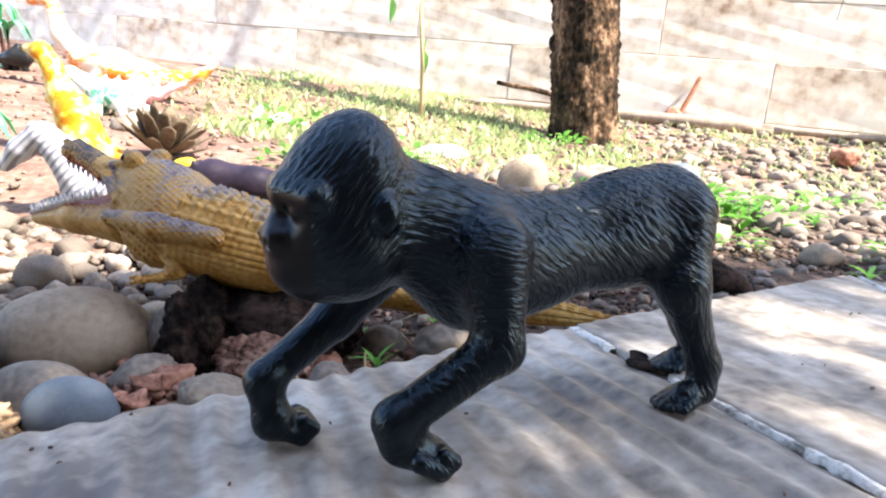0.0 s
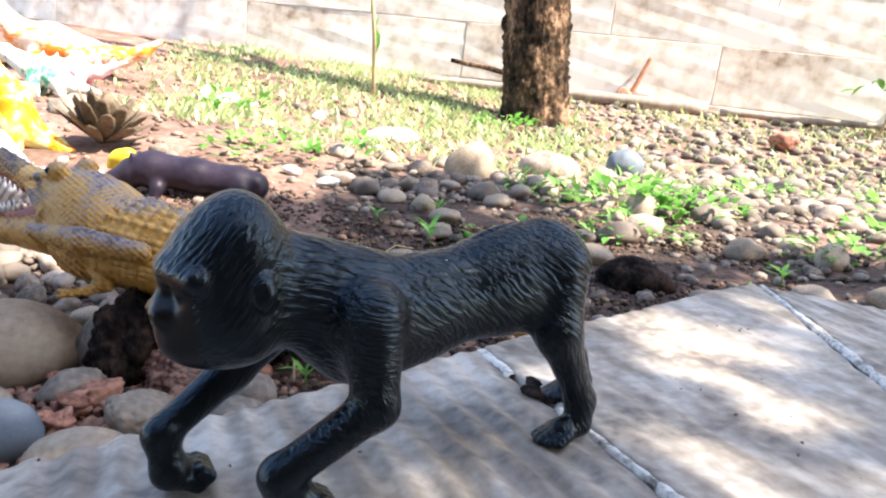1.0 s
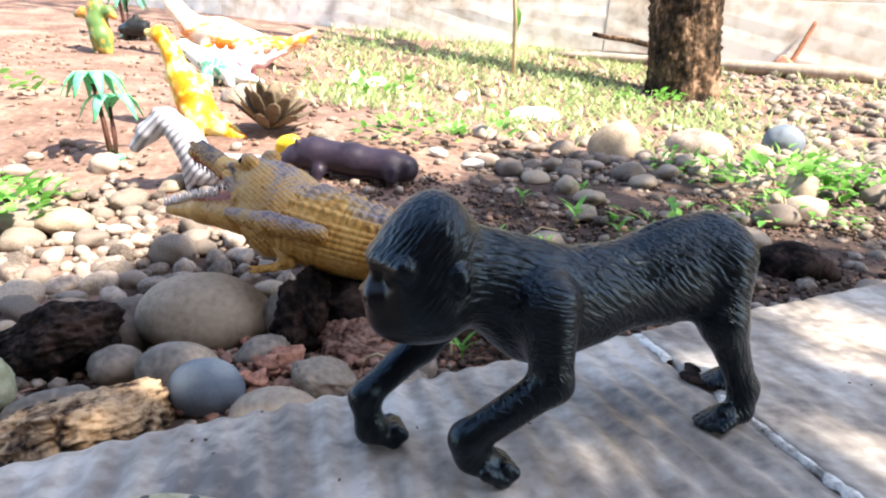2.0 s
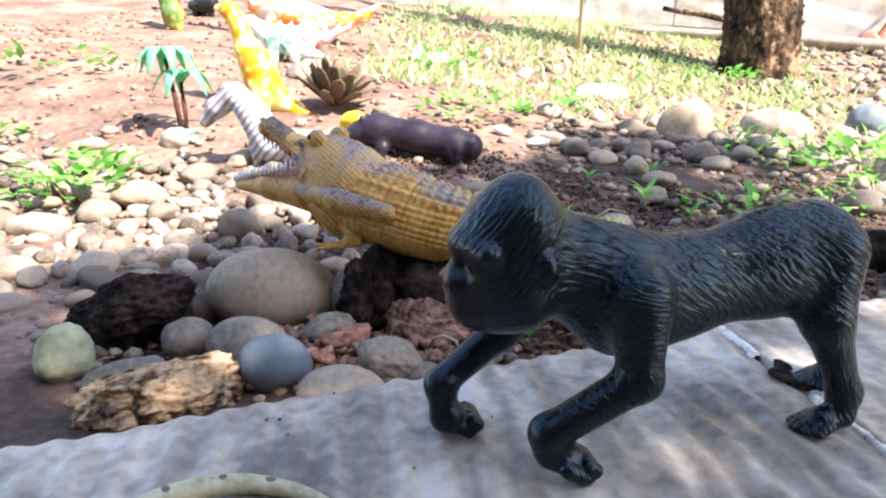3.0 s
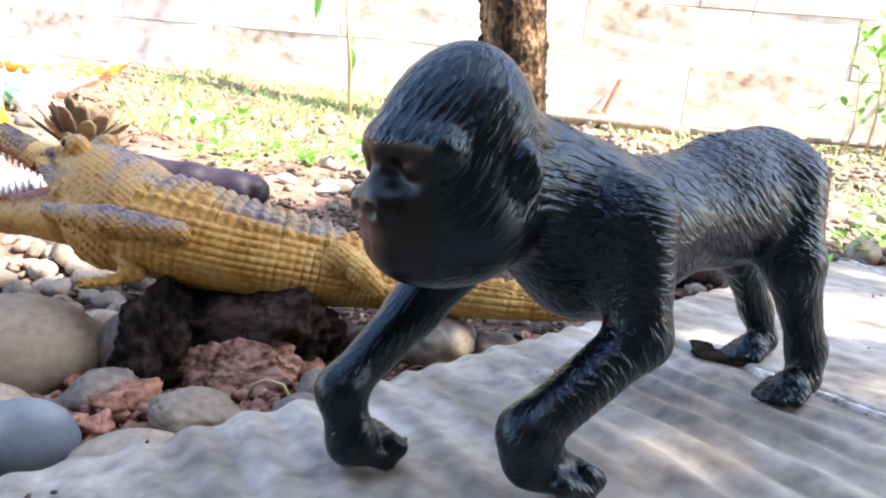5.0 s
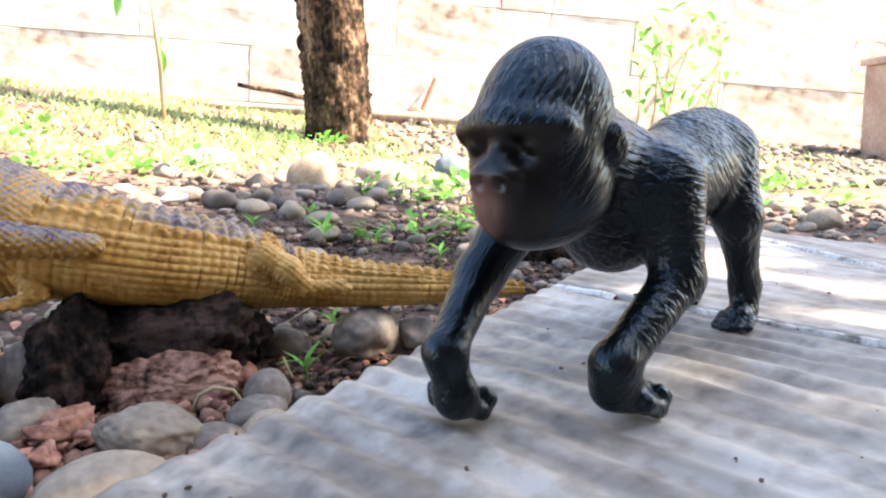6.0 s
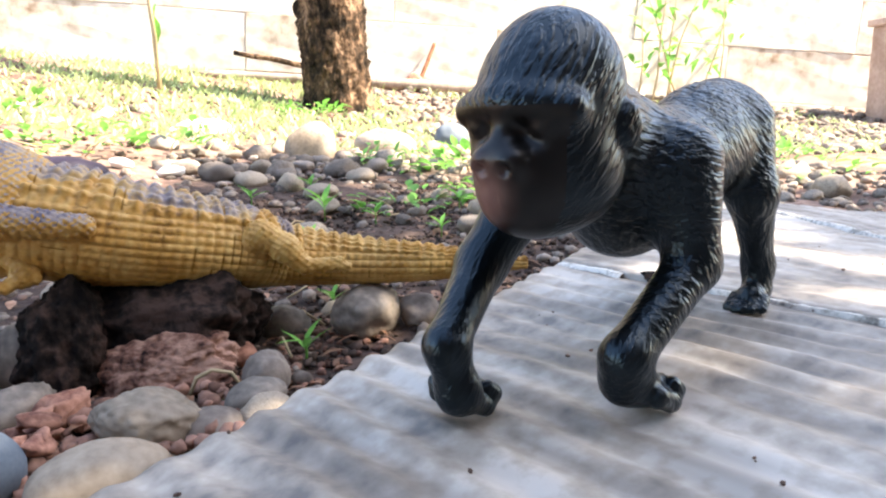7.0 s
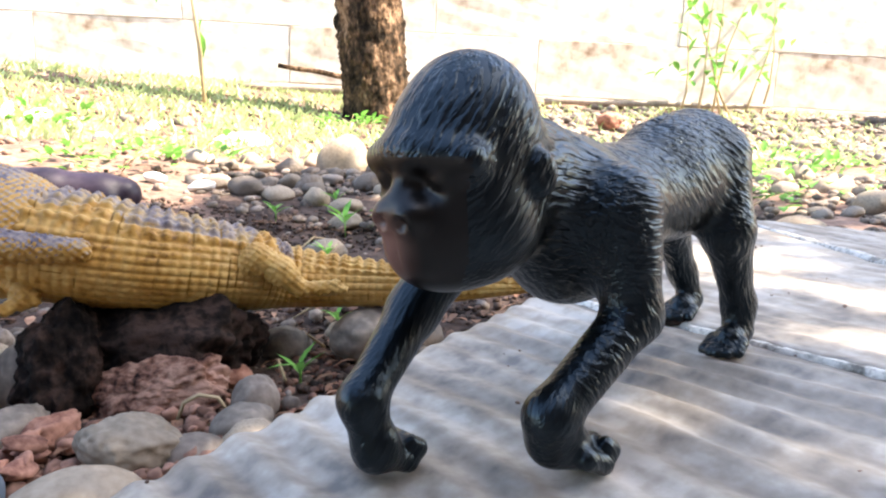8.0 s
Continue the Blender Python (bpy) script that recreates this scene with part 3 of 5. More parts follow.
NS, NT = 460, 240
bm = bmesh.new()
rings, length, ring_len, ring_col = [], 0.0, [], []
prev = None
for i in range(NS + 1):
    t = i / NS
    p, r = spine_at(t)
    q, _ = spine_at(min(1, t + 0.004))
    q0, _ = spine_at(max(0, t - 0.004))
    length += (p - prev).length if prev else 0
    prev = p
    d = (q - q0).normalized()
    side = d.cross(Vector((0, 0, 1))).normalized()
    up = side.cross(d).normalized()
    ring = []
    for k in range(NT):
        a = 2 * math.pi * k / NT
        ca, sa = math.cos(a), math.sin(a)
        belly = max(0.0, -sa)
        # rows of square scales, larger and keeled on the back, flat on the belly
        row = length / 0.0066
        col = (a / (2 * math.pi)) * max(10, round(r / 0.0385 * 40))
        bump = (abs(math.sin(math.pi * row)) ** 0.5) * (abs(math.sin(math.pi * col)) ** 0.5)
        high = 0.0019 * bump * (1 - 0.75 * belly)
        if sa > 0.45:
            keel = 1.5 * abs(math.sin(math.pi * length / 0.0105)) * max(0, math.cos(math.pi * ((ca * 5) % 1 - 0.5) * 1.2))
            high += 0.0026 * keel * min(1, (sa - 0.45) * 4) * (r / 0.035) ** 0.5
        tail = smooth_step(0.62, 0.8, t)
        if tail and abs(ca) < 0.3 and sa > 0:
            high += 0.003 * tail * abs(math.sin(math.pi * length / 0.009)) * (1 - t)
        width = 1.16 * (1 - 0.25 * tail)
        ring.append(bm.verts.new(p - BASE + side * ca * (r * width + high) + up * sa * (r * (0.95 if sa < 0 else 1.0) + high)))
    rings.append(ring)
    ring_len.append(length)
    ring_col.append(max(10, round(r / 0.0385 * 40)))
for ia, (a, b) in enumerate(zip(rings, rings[1:])):
    for k in range(NT):
        f = bm.faces.new((a[k], b[k], b[(k + 1) % NT], a[(k + 1) % NT]))
        c = f.calc_center_median()
        # scattered grooves between scales take the painted shade colour
        groove = min(abs(math.sin(math.pi * ring_len[ia] / 0.0066)), abs(math.sin(math.pi * (k + 0.5) / NT * ring_col[ia])))
        f.material_index = 2 if groove < 0.11 and not 0.58 * NT < k < 0.92 * NT and noise.noise(c * 60) > 0.12 else 1 if 0.14 * NT < k < 0.36 * NT and noise.noise(c * 22) > -0.12 and c.x < 0.09 else 0
bm.faces.new(rings[0])
bm.faces.new(list(reversed(rings[-1])))
bmesh.ops.recalc_face_normals(bm, faces=bm.faces)
part("body", bm, [M_CROC, M_CROCBACK, M_CROCLINE], croc)


def croc_mesh(name, field, lo, hi, step, materials, label="", pick=None):
    v, f = nets(field, np.array(lo) - BASE, np.array(hi) - BASE, step)
    ob = from_arrays(name, v, f, materials, croc)
    if pick:
        for poly in ob.data.polygons:
            poly.material_index = pick(poly.center + BASE, poly.normal)
    return tagged(ob, label)


def B(*p):
    return tuple(Vector(p) - BASE)


def scaly(P, amount, size):
    return amount * np.sin(P[..., 0] * 6.283 / size) * np.sin((P[..., 1] * 0.7 + P[..., 2]) * 6.283 / size)


JAW_AT, JAW_WAY = np.array([-0.25, 0.627]), np.array([-0.9487, 0.3162])
JAW_SIDE = np.array([-0.3162, -0.9487])


def along_jaw(P, wide):
    """Places as (way along the jaws, way across divided by wide, height)."""
    flat = P[..., :2] + np.array(BASE)[:2] - JAW_AT
    return np.stack([flat @ JAW_WAY, flat @ JAW_SIDE / wide, P[..., 2] + BASE.z], -1)


def jaw_place(s, across, z):
    q = JAW_AT + JAW_WAY * s + JAW_SIDE * across
    return Vector((q[0], q[1], z)) - BASE


def skull(P):
    q = along_jaw(P, 1.35)
    d = egg(q, (0.010, 0, 0.1565), (0.034, 0.025, 0.0265))
    d = blend(d, cone(q, (0.030, 0, 0.1695), (0.062, 0, 0.1705), 0.0155, 0.0112), 0.010)
    d = blend(d, cone(q, (0.062, 0, 0.1705), (0.098, 0, 0.1870), 0.0112, 0.0104), 0.006)
    d = blend(d, egg(q, (0.1035, 0, 0.1900), (0.0105, 0.0110, 0.0098)), 0.005)
    d = blend(d, egg(q, (-0.002, 0, 0.1285), (0.042, 0.0335, 0.0480)), 0.012)
    d = blend(d, egg(q, (-0.022, 0, 0.1275), (0.032, 0.0325, 0.0420)), 0.012)
    for s in (-1, 1):
        d = blend(d, egg(q, (0.020, 0.0130 * s, 0.1835), (0.0110, 0.0062, 0.0090)), 0.004)
        d = blend(d, cone(q, (0.024, 0.0125 * s, 0.1815), (0.062, 0.0075 * s, 0.1765), 0.0046, 0.0026), 0.003)
        d = blend(d, egg(q, (0.1060, 0.0050 * s, 0.1985), (0.0040, 0.0028, 0.0030)), 0.002)
        # the cheek's fold behind the corner of the mouth
        d = blend(d, cone(q, (0.046, 0.0165 * s, 0.170), (0.026, 0.0215 * s, 0.150), 0.0050, 0.0060), 0.004)
    d = cut(d, cone(q, (0.050, 0, 0.1545), (0.112, 0, 0.1620), 0.0020, 0.0190), 0.003)
    return d + scaly(P, 0.0011, 0.0068)


def jaw(P):
    q = along_jaw(P, 1.25)
    d = cone(q, (0.040, 0, 0.1270), (0.100, 0, 0.1275), 0.0260, 0.0175)
    d = blend(d, cone(q, (0.100, 0, 0.1275), (0.156, 0, 0.1225), 0.0175, 0.0075), 0.008)
    top = q[..., 2] - np.interp(q[..., 0], [0.03, 0.06, 0.10, 0.165], [0.163, 0.1500, 0.1430, 0.1275])
    return np.maximum(d, top) + scaly(P, 0.0004, 0.006)


def jaw_colour(c, n):
    s = float(np.dot(np.array([c.x, c.y]) - JAW_AT, JAW_WAY))
    if n.z < -0.25 and s > 0.046 and c.z > 0.150:
        return 2
    if s > 0.070 and n.z > 0.25 + 0.3 * noise.noise(Vector((s * 120, c.z * 60, 0))):
        return 3
    if 0.020 < s < 0.050 and 0.155 < c.z < 0.182 and noise.noise(c * 45) > -0.05:
        return 0
    return 0 if n.z > 0.6 + 0.4 * noise.noise(c * 60) and s < 0.03 else 1


croc_mesh("head", skull, (-0.375, 0.565, 0.085), (-0.195, 0.705, 0.215), 0.0016, [M_CROCBACK, M_CROC, M_MOUTH, M_CROCDARK], "", jaw_colour)
croc_mesh("lower_jaw", jaw, (-0.425, 0.575, 0.088), (-0.250, 0.72, 0.172), 0.0016, [M_CROC, M_MOUTH], "",
          lambda c, n: 1 if n.z > 0.7 and c.x < -0.30 else 0)
for k in range(15):
    for side in (-1, 1):
        s = 0.060 + 0.101 * k / 14
        half = float(np.interp(s, [0.06, 0.10, 0.161], [0.0235, 0.0185, 0.0060]))
        z = float(np.interp(s, [0.03, 0.06, 0.10, 0.165], [0.163, 0.1500, 0.1430, 0.1275]))
        bm = bmesh.new()
        bmesh.ops.create_cone(bm, cap_ends=True, segments=7, radius1=0.0026, radius2=0.0005, depth=0.0095 + 0.002 * ((k * 5) % 3) / 2)
        bmesh.ops.translate(bm, verts=bm.verts, vec=jaw_place(s, half * side, z + 0.0028))
        part("tooth", bm, M_TEETH, croc)
for k in range(9):
    for side in (-1, 1):
        u = k / 8
        s = 0.056 + 0.048 * u
        bm = bmesh.new()
        bmesh.ops.create_cone(bm, cap_ends=True, segments=6, radius1=0.0004, radius2=0.0020, depth=0.0065)
        bmesh.ops.translate(bm, verts=bm.verts, vec=jaw_place(s, (0.0125 - 0.003 * u) * side, 0.1580 + 0.020 * u))
        part("tooth", bm, M_TEETH, croc)
for side in (-1, 1):
    bm = bmesh.new()
    bmesh.ops.create_uvsphere(bm, u_segments=12, v_segments=8, radius=0.0032)
    bmesh.ops.translate(bm, verts=bm.verts, vec=jaw_place(0.024, 0.0235 * side, 0.1855))
    part("eye", bm, M_EYE, croc)


def croc_leg(name, points, radii, toes, flat):
    """A folded leg with a splayed webbed foot."""
    def field(P):
        d = None
        for a, b, ra, rb in zip(points, points[1:], radii, radii[1:]):
            c = cone(P, B(*a), B(*b), ra, rb)
            d = c if d is None else blend(d, c, 0.006)
        for t in toes:
            d = blend(d, cone(P, B(*points[-1]), B(*t), radii[-1] * 0.75, flat), 0.003)
        return d + scaly(P, 0.0013, 0.0062)
    allp = np.array(list(points) + list(toes))
    pad = max(radii) + 0.004
    return croc_mesh(name, field, allp.min(0) - pad, allp.max(0) + pad, 0.0016, [M_CROC])


croc_leg("front_leg", [(-0.248, 0.598, 0.116), (-0.230, 0.590, 0.099), (-0.226, 0.584, 0.089), (-0.240, 0.578, 0.083)], [0.012, 0.010, 0.007, 0.004],
         [(-0.262, 0.571, 0.0845), (-0.259, 0.565, 0.082), (-0.257, 0.580, 0.083)], 0.002)
croc_leg("front_leg", [(-0.245, 0.655, 0.125), (-0.200, 0.668, 0.110), (-0.235, 0.668, 0.085), (-0.262, 0.668, 0.078)], [0.014, 0.0115, 0.0095, 0.006],
         [(-0.284, 0.668, 0.078), (-0.281, 0.678, 0.077)], 0.0024)
croc_leg("hind_leg", [(-0.088, 0.594, 0.084), (-0.070, 0.588, 0.0985), (-0.053, 0.584, 0.086), (-0.040, 0.581, 0.071)], [0.011, 0.0105, 0.0105, 0.007],
         [(-0.012, 0.575, 0.0735), (-0.007, 0.572, 0.0680), (-0.014, 0.580, 0.0650)], 0.0030)
croc_leg("hind_leg", [(-0.080, 0.650, 0.075), (-0.075, 0.663, 0.060), (-0.098, 0.664, 0.045)], [0.014, 0.010, 0.008],
         [(-0.115, 0.660, 0.040), (-0.112, 0.668, 0.040)], 0.003)


def fold(P):
    d = blend(cone(P, B(-0.286, 0.589, 0.1345), B(-0.240, 0.576, 0.1285), 0.0070, 0.0120), cone(P, B(-0.240, 0.576, 0.1285), B(-0.188, 0.571, 0.1200), 0.0120, 0.0085), 0.004)
    return d + scaly(P, 0.0016, 0.0060)


croc_mesh("skin_fold", fold, (-0.305, 0.550, 0.100), (-0.165, 0.610, 0.155), 0.0016, [M_CROCBACK, M_CROC], "", lambda c, n: 0 if n.z > 0.2 else 1)


# ---- rocks and stones close to the slab ----
def rock(name, at, size, turn, seed, material, label, lumps=0.14, sharp=0.0, detail=4, category="stone", freq=1.3):
    ob = new(name, stone_mesh(name, size, seed, material, lumps, detail, sharp, freq))
    ob.matrix_world = pose(*at, *turn)
    return tagged(ob, label, category)


# one rock in pieces: its shaded part painted near black, its front red
rock("lava_rock", (-0.163, 0.61, 0.028), (0.092, 0.052, 0.054), (0, -3, -8), 11, M_SHADELAVA, "rough dark lava rock under the crocodile, its shade painted in", 0.25, 0.45, 6, "rock", 1.8)
rock("lava_rock", (-0.150, 0.562, 0.013), (0.058, 0.030, 0.030), (12, -4, -26), 21, M_LAVA, "rough red lava rock in front of the shade-darkened one", 0.25, 0.5, 6, "rock", 1.8)
rock("lava_rock", (-0.208, 0.585, 0.028), (0.036, 0.036, 0.052), (0, 8, 30), 15, M_SHADELAVA, "dark lava rock under the crocodile, shade painted into its colour", 0.28, 0.5, 6, "rock", 1.8)
rock("boulder", (-0.322, 0.586, 0.026), (0.069, 0.048, 0.046), (0, 4, 14), 21, M_CREAM, "large smooth oval cream boulder", 0.05)
rock("boulder", (-0.400, 0.575, 0.012), (0.04, 0.036, 0.034), (0, 0, 10), 22, M_STONE, "smooth brownish boulder beside the cream one", 0.06)
rock("lava_rock", (-0.430, 0.500, 0.028), (0.072, 0.042, 0.034), (0, -14, 18), 31, M_SHADELAVA, "long dark pitted lava rock", 0.3, 0.55, 6, "rock", 1.8)
rock("river_stone", (-0.248, 0.44, 0.018), (0.031, 0.025, 0.026), (0, 6, 20), 41, M_BLUE, "smooth blue-grey river stone beside the slab", 0.04)
rock("river_stone", (-0.292, 0.474, 0.018), (0.036, 0.026, 0.025), (0, 0, 10), 42, M_GREY, "dark grey river stone", 0.06)
rock("river_stone", (-0.357, 0.482, 0.014), (0.024, 0.02, 0.02), (0, 0, 30), 43, M_GREY, "small dark grey river stone", 0.08)
rock("river_stone", (-0.236, 0.592, 0.026), (0.024, 0.022, 0.030), (0, 10, 0), 44, M_GREY, "dark grey stone wedged beside the lava rock", 0.1)
rock("river_stone", (-0.162, 0.480, 0.012), (0.035, 0.025, 0.021), (0, 8, -20), 45, M_CREAM, "cracked tan and grey river stone", 0.14, 0.4, 5)
rock("river_stone", (-0.184, 0.425, 0.008), (0.036, 0.024, 0.02), (0, 0, 15), 46, M_CREAM, "smooth cream river stone at the slab edge", 0.07)
rock("river_stone", (-0.095, 0.496, 0.006), (0.022, 0.018, 0.014), (0, 0, 35), 47, M_GREY, "flat grey river stone at the slab edge", 0.08)
rock("river_stone", (-0.126, 0.470, 0.003), (0.021, 0.017, 0.013), (0, 0, 5), 48, M_STONE, "pale flat stone at the slab edge", 0.08)
rock("field_stone", (-0.084, 0.518, 0.012), (0.021, 0.018, 0.017), (0, 0, 60), 49, M_STONE, "rough brown stone beside the slab", 0.2, 0.4)
rock("field_stone", (-0.095, 0.578, 0.008), (0.014, 0.011, 0.010), (0, 0, 10), 50, M_BRICK, "small pinkish stone by the lava rock", 0.2, 0.3)
rock("field_stone", (0.012, 0.600, 0.020), (0.034, 0.026, 0.026), (0, 0, 25), 51, M_GREY, "pitted grey-brown rock beside the slab", 0.18, 0.4)
rock("field_stone", (-0.21, 0.518, 0.012), (0.027, 0.014, 0.014), (0, -20, 40), 52, M_BRICK, "broken piece of red brick", 0.4, 0.8, category="brick piece")
rock("field_stone", (-0.236, 0.53, 0.013), (0.028, 0.014, 0.017), (0, -15, 30), 53, M_GREY, "grey broken stone on the soil", 0.15, 0.5)
rock("flat_rock", (-0.318, 0.385, 0.012), (0.068, 0.036, 0.030), (0, -6, 25), 54, mat("pitted_sandstone", [(0.41, (0.018, 0.013, 0.010)), (0.47, (0.15, 0.095, 0.058)), (0.57, (0.42, 0.29, 0.175))], 38, 0.95, 1.0, 0.005, 130, spec=0.1), "pitted orange-tan layered rock at the slab edge", 0.3, 0.7, 6, "rock", 1.8)
rock("flat_rock", (-0.366, 0.403, 0.014), (0.036, 0.018, 0.017), (0, -14, 25), 55, M_GREY, "grey wedge of stone", 0.2, 0.45, category="rock")
rock("field_stone", (-0.442, 0.425, 0.016), (0.026, 0.028, 0.030), (0, 0, 0), 56, mat("mossy_stone", [(0.3, (0.20, 0.20, 0.10)), (0.7, (0.46, 0.45, 0.30))], 30, 0.9, 0.6, 0.003), "yellowish mossy stone by the slab", 0.2, 0.3)
rock("field_stone", (-0.052, 0.635, 0.008), (0.024, 0.02, 0.018), (0, 0, 15), 57, M_GREY, "grey stone under the crocodile", 0.15, 0.2)
rock("field_stone", (0.06, 0.60, 0.01), (0.024, 0.02, 0.018), (0, 0, 15), 58, M_STONE, "brown stone beside the slab", 0.2, 0.4)
rock("boulder", (0.350, 0.86, 0.022), (0.055, 0.04, 0.036), (0, 6, -8), 59, M_SHADELAVA, "dark flat rock behind the slab", 0.15, 0.35)
rock("standing_stone", (0.195, 1.66, 0.085), (0.062, 0.042, 0.075), (0, 28, 10), 61, M_CREAM, "tall sunlit tan stone among pebbles", 0.12)
rock("boulder", (0.43, 1.80, 0.075), (0.085, 0.06, 0.052), (0, 8, -12), 62, M_STONE, "grey boulder among pebbles", 0.08)
rock("boulder", (0.675, 1.92, 0.082), (0.058, 0.045, 0.047), (0, 0, 20), 63, M_BLUE, "grey rounded boulder among pebbles", 0.1)
rock("boulder", (-0.01, 2.22, 0.12), (0.10, 0.07, 0.05), (0, 0, 5), 64, mat("white_stone", [(0.3, (0.60, 0.58, 0.55)), (0.7, (0.78, 0.76, 0.73))], 20, 0.8, 0.3, 0.002), "pale whitish boulder in the grass", 0.12)
rock("field_stone", (0.50, 1.28, 0.05), (0.035, 0.03, 0.04), (0, 15, 0), 65, M_CREAM, "pale upright stone among weeds", 0.15, 0.4)
rock("field_stone", (1.55, 2.62, 0.13), (0.07, 0.05, 0.04), (0, 0, 10), 66, M_BRICK, "reddish stone by the fallen pole", 0.2, 0.4)

# broken mortar where the slab joint lies open
for k, (way, off, size) in enumerate([(0.066, 0.003, 0.0085), (0.078, -0.002, 0.0110), (0.090, 0.003, 0.0070)]):
    q2 = CORNER + JOINT * way + Vector((0.939, 0.345)) * off
    rock("mortar_chip", (q2.x, q2.y, 0.0915), (size, size * 0.55, 0.0028), (4, -3, -70 + 25 * k), 160 + k, M_SHADELAVA, "dark broken chip of mortar in the open slab joint", 0.3, 0.6, 3, "mortar chip")

# broken brick crumbs by the slab
rng = random.Random(5)
for k in range(16):
    x, y = rng.uniform(-0.235, -0.205), rng.uniform(0.455, 0.50)
    if k > 9:
        x, y = rng.uniform(-0.27, -0.215), rng.uniform(0.50, 0.56)
    s = rng.uniform(0.005, 0.011)
    rock("brick_chip", (x, y, rng.uniform(0.004, 0.022)), (s * 1.5, s * 0.8, s * 0.5), (rng.uniform(-30, 30), rng.uniform(-30, 30), rng.uniform(0, 180)), 70 + k, M_BRICK,
         "small orange brick chip by the slab", 0.5, 0.8, 3, "brick chip")

# ---- pebbles ----
SHAPES = [stone_mesh("pebble", (1.0, rng.uniform(0.62, 0.9), rng.uniform(0.42, 0.7)), 100 + k, (M_STONE, M_CREAM, M_STONE, M_GREY)[k % 4], 0.24, 3, 0.0 if k % 3 else 0.45) for k in range(12)]
TAKEN = [(-0.165, 0.612, 0.09), (-0.318, 0.590, 0.075), (-0.430, 0.500, 0.075), (-0.250, 0.462, 0.03), (-0.288, 0.5, 0.035), (-0.16, 0.487, 0.035), (0.345, 0.86, 0.08), (0.43, 1.80, 0.08), (0.195, 1.66, 0.06)]


def under_slab(x, y):
    d = Vector((x, y)) - CORNER
    n = Vector((-EDGE.y, EDGE.x))
    return d.dot(n) < 0.012 and x < 0.40 or (x >= 0.36 and y < 0.61 and x < 0.74)


def pebbly(x, y):
    """How thickly pebbles lie: a bed round the slab that runs out to the east."""
    if y < 0.5 and x > -0.25:
        return 0.8
    bed = smooth_step(1.25, 1.0, y) if x < -0.15 else smooth_step(1.90, 1.65, y) * (0.30 + 0.5 * smooth_step(1.25, 1.5, y) + 0.5 * smooth_step(0.45, 0.7, x))
    bed *= 1 - 0.85 * smooth_step(1.45, 1.65, y) * smooth_step(0.25, 0.05, x)
    if x < 0.2:
        bed *= 1 - 0.75 * smooth_step(0.72, 0.85, y) * smooth_step(-0.32, -0.2, x) * smooth_step(1.35, 1.15, y)
    east = smooth_step(0.55, 1.0, x) * smooth_step(3.3, 2.8, y)
    return max(bed, east, 0.02 + 0.10 * smooth_step(3, 2, y) * smooth_step(-0.1, 0.2, x))


count = 0
spots = []
while count < 290:
    x, y = rng.uniform(-1.05, 1.2), rng.uniform(0.42, 2.0)
    s = (0.010 + 0.026 * rng.random() ** 1.6) * (0.75 + 0.35 * y) * (1.35 if x < -0.2 and y > 0.7 else 1)
    if under_slab(x, y) or rng.random() > pebbly(x, y) or any((x - a) ** 2 + (y - b) ** 2 < (c + s * 0.6) ** 2 for a, b, c in TAKEN):
        continue
    if any((x - a) ** 2 + (y - b) ** 2 < ((0.66 if x < -0.2 else 0.75) * (c + s)) ** 2 for a, b, c in spots):
        continue
    spots.append((x, y, s))
    ob = new("pebble", SHAPES[rng.randrange(12)])
    ob.matrix_world = pose(x, y, ground_z(x, y) + s * rng.uniform(0.15, 0.4), rng.uniform(-14, 14), rng.uniform(-14, 14), rng.uniform(0, 360)) @ Matrix.Scale(s, 4)
    tagged(ob, "rounded brown-grey river pebble lying on the soil", "pebble", group="river pebbles")
    count += 1


def scatter(name, label, category, material, n, place, shapes=6, seed=1, lumps=0.15, sharp=0.0, detail=1):
    """Many small stones in one mesh."""
    r = random.Random(seed)
    forms = []
    for k in range(shapes):
        me = stone_mesh("form", (1.0, r.uniform(0.6, 0.95), r.uniform(0.4, 0.75)), seed * 50 + k, material, lumps, detail, sharp)
        forms.append((np.array([v.co for v in me.vertices]), np.array([p.vertices for p in me.polygons])))
        bpy.data.meshes.remove(me)
    vs, fs, base = [], [], 0
    for _ in range(n):
        got = place(r)
        if got is None:
            continue
        x, y, z, s = got
        v, f = forms[r.randrange(shapes)]
        rot = np.array(Euler((r.uniform(-0.4, 0.4), r.uniform(-0.4, 0.4), r.uniform(0, 6.28))).to_matrix())
        vs.append(v @ rot.T * s + np.array([x, y, z]))
        fs.append(f + base)
        base += len(v)
    return tagged(from_arrays(name, np.concatenate(vs), np.concatenate(fs), material), label, category, kind="stuff")


M_GRAVEL = mat("gravel", [(0.36, (0.065, 0.050, 0.040)), (0.48, (0.155, 0.122, 0.098)), (0.62, (0.28, 0.228, 0.185))], 15, 0.85, 0.3, 0.002, 200, island=0.45)
M_CRUMB = mat("soil_crumb", [(0.3, (0.075, 0.046, 0.035)), (0.7, (0.25, 0.158, 0.118))], 15, 0.95, 0.4, 0.002, 200, island=0.4)


def near_gravel(r):
    x, y = r.uniform(-1.3, 1.2), r.uniform(0.40, 2.0)
    if under_slab(x, y) or r.random() > 0.9 * pebbly(x, y) + (0.15 if x > -0.3 and y < 1.4 else 0.02):
        return None
    if -0.4 < x < 0.15 and y < 0.64 and r.random() < 0.6:
        return None
    s = r.uniform(0.003, 0.013) * (0.8 + 0.3 * y)
    return x, y, ground_z(x, y) + s * 0.25, s


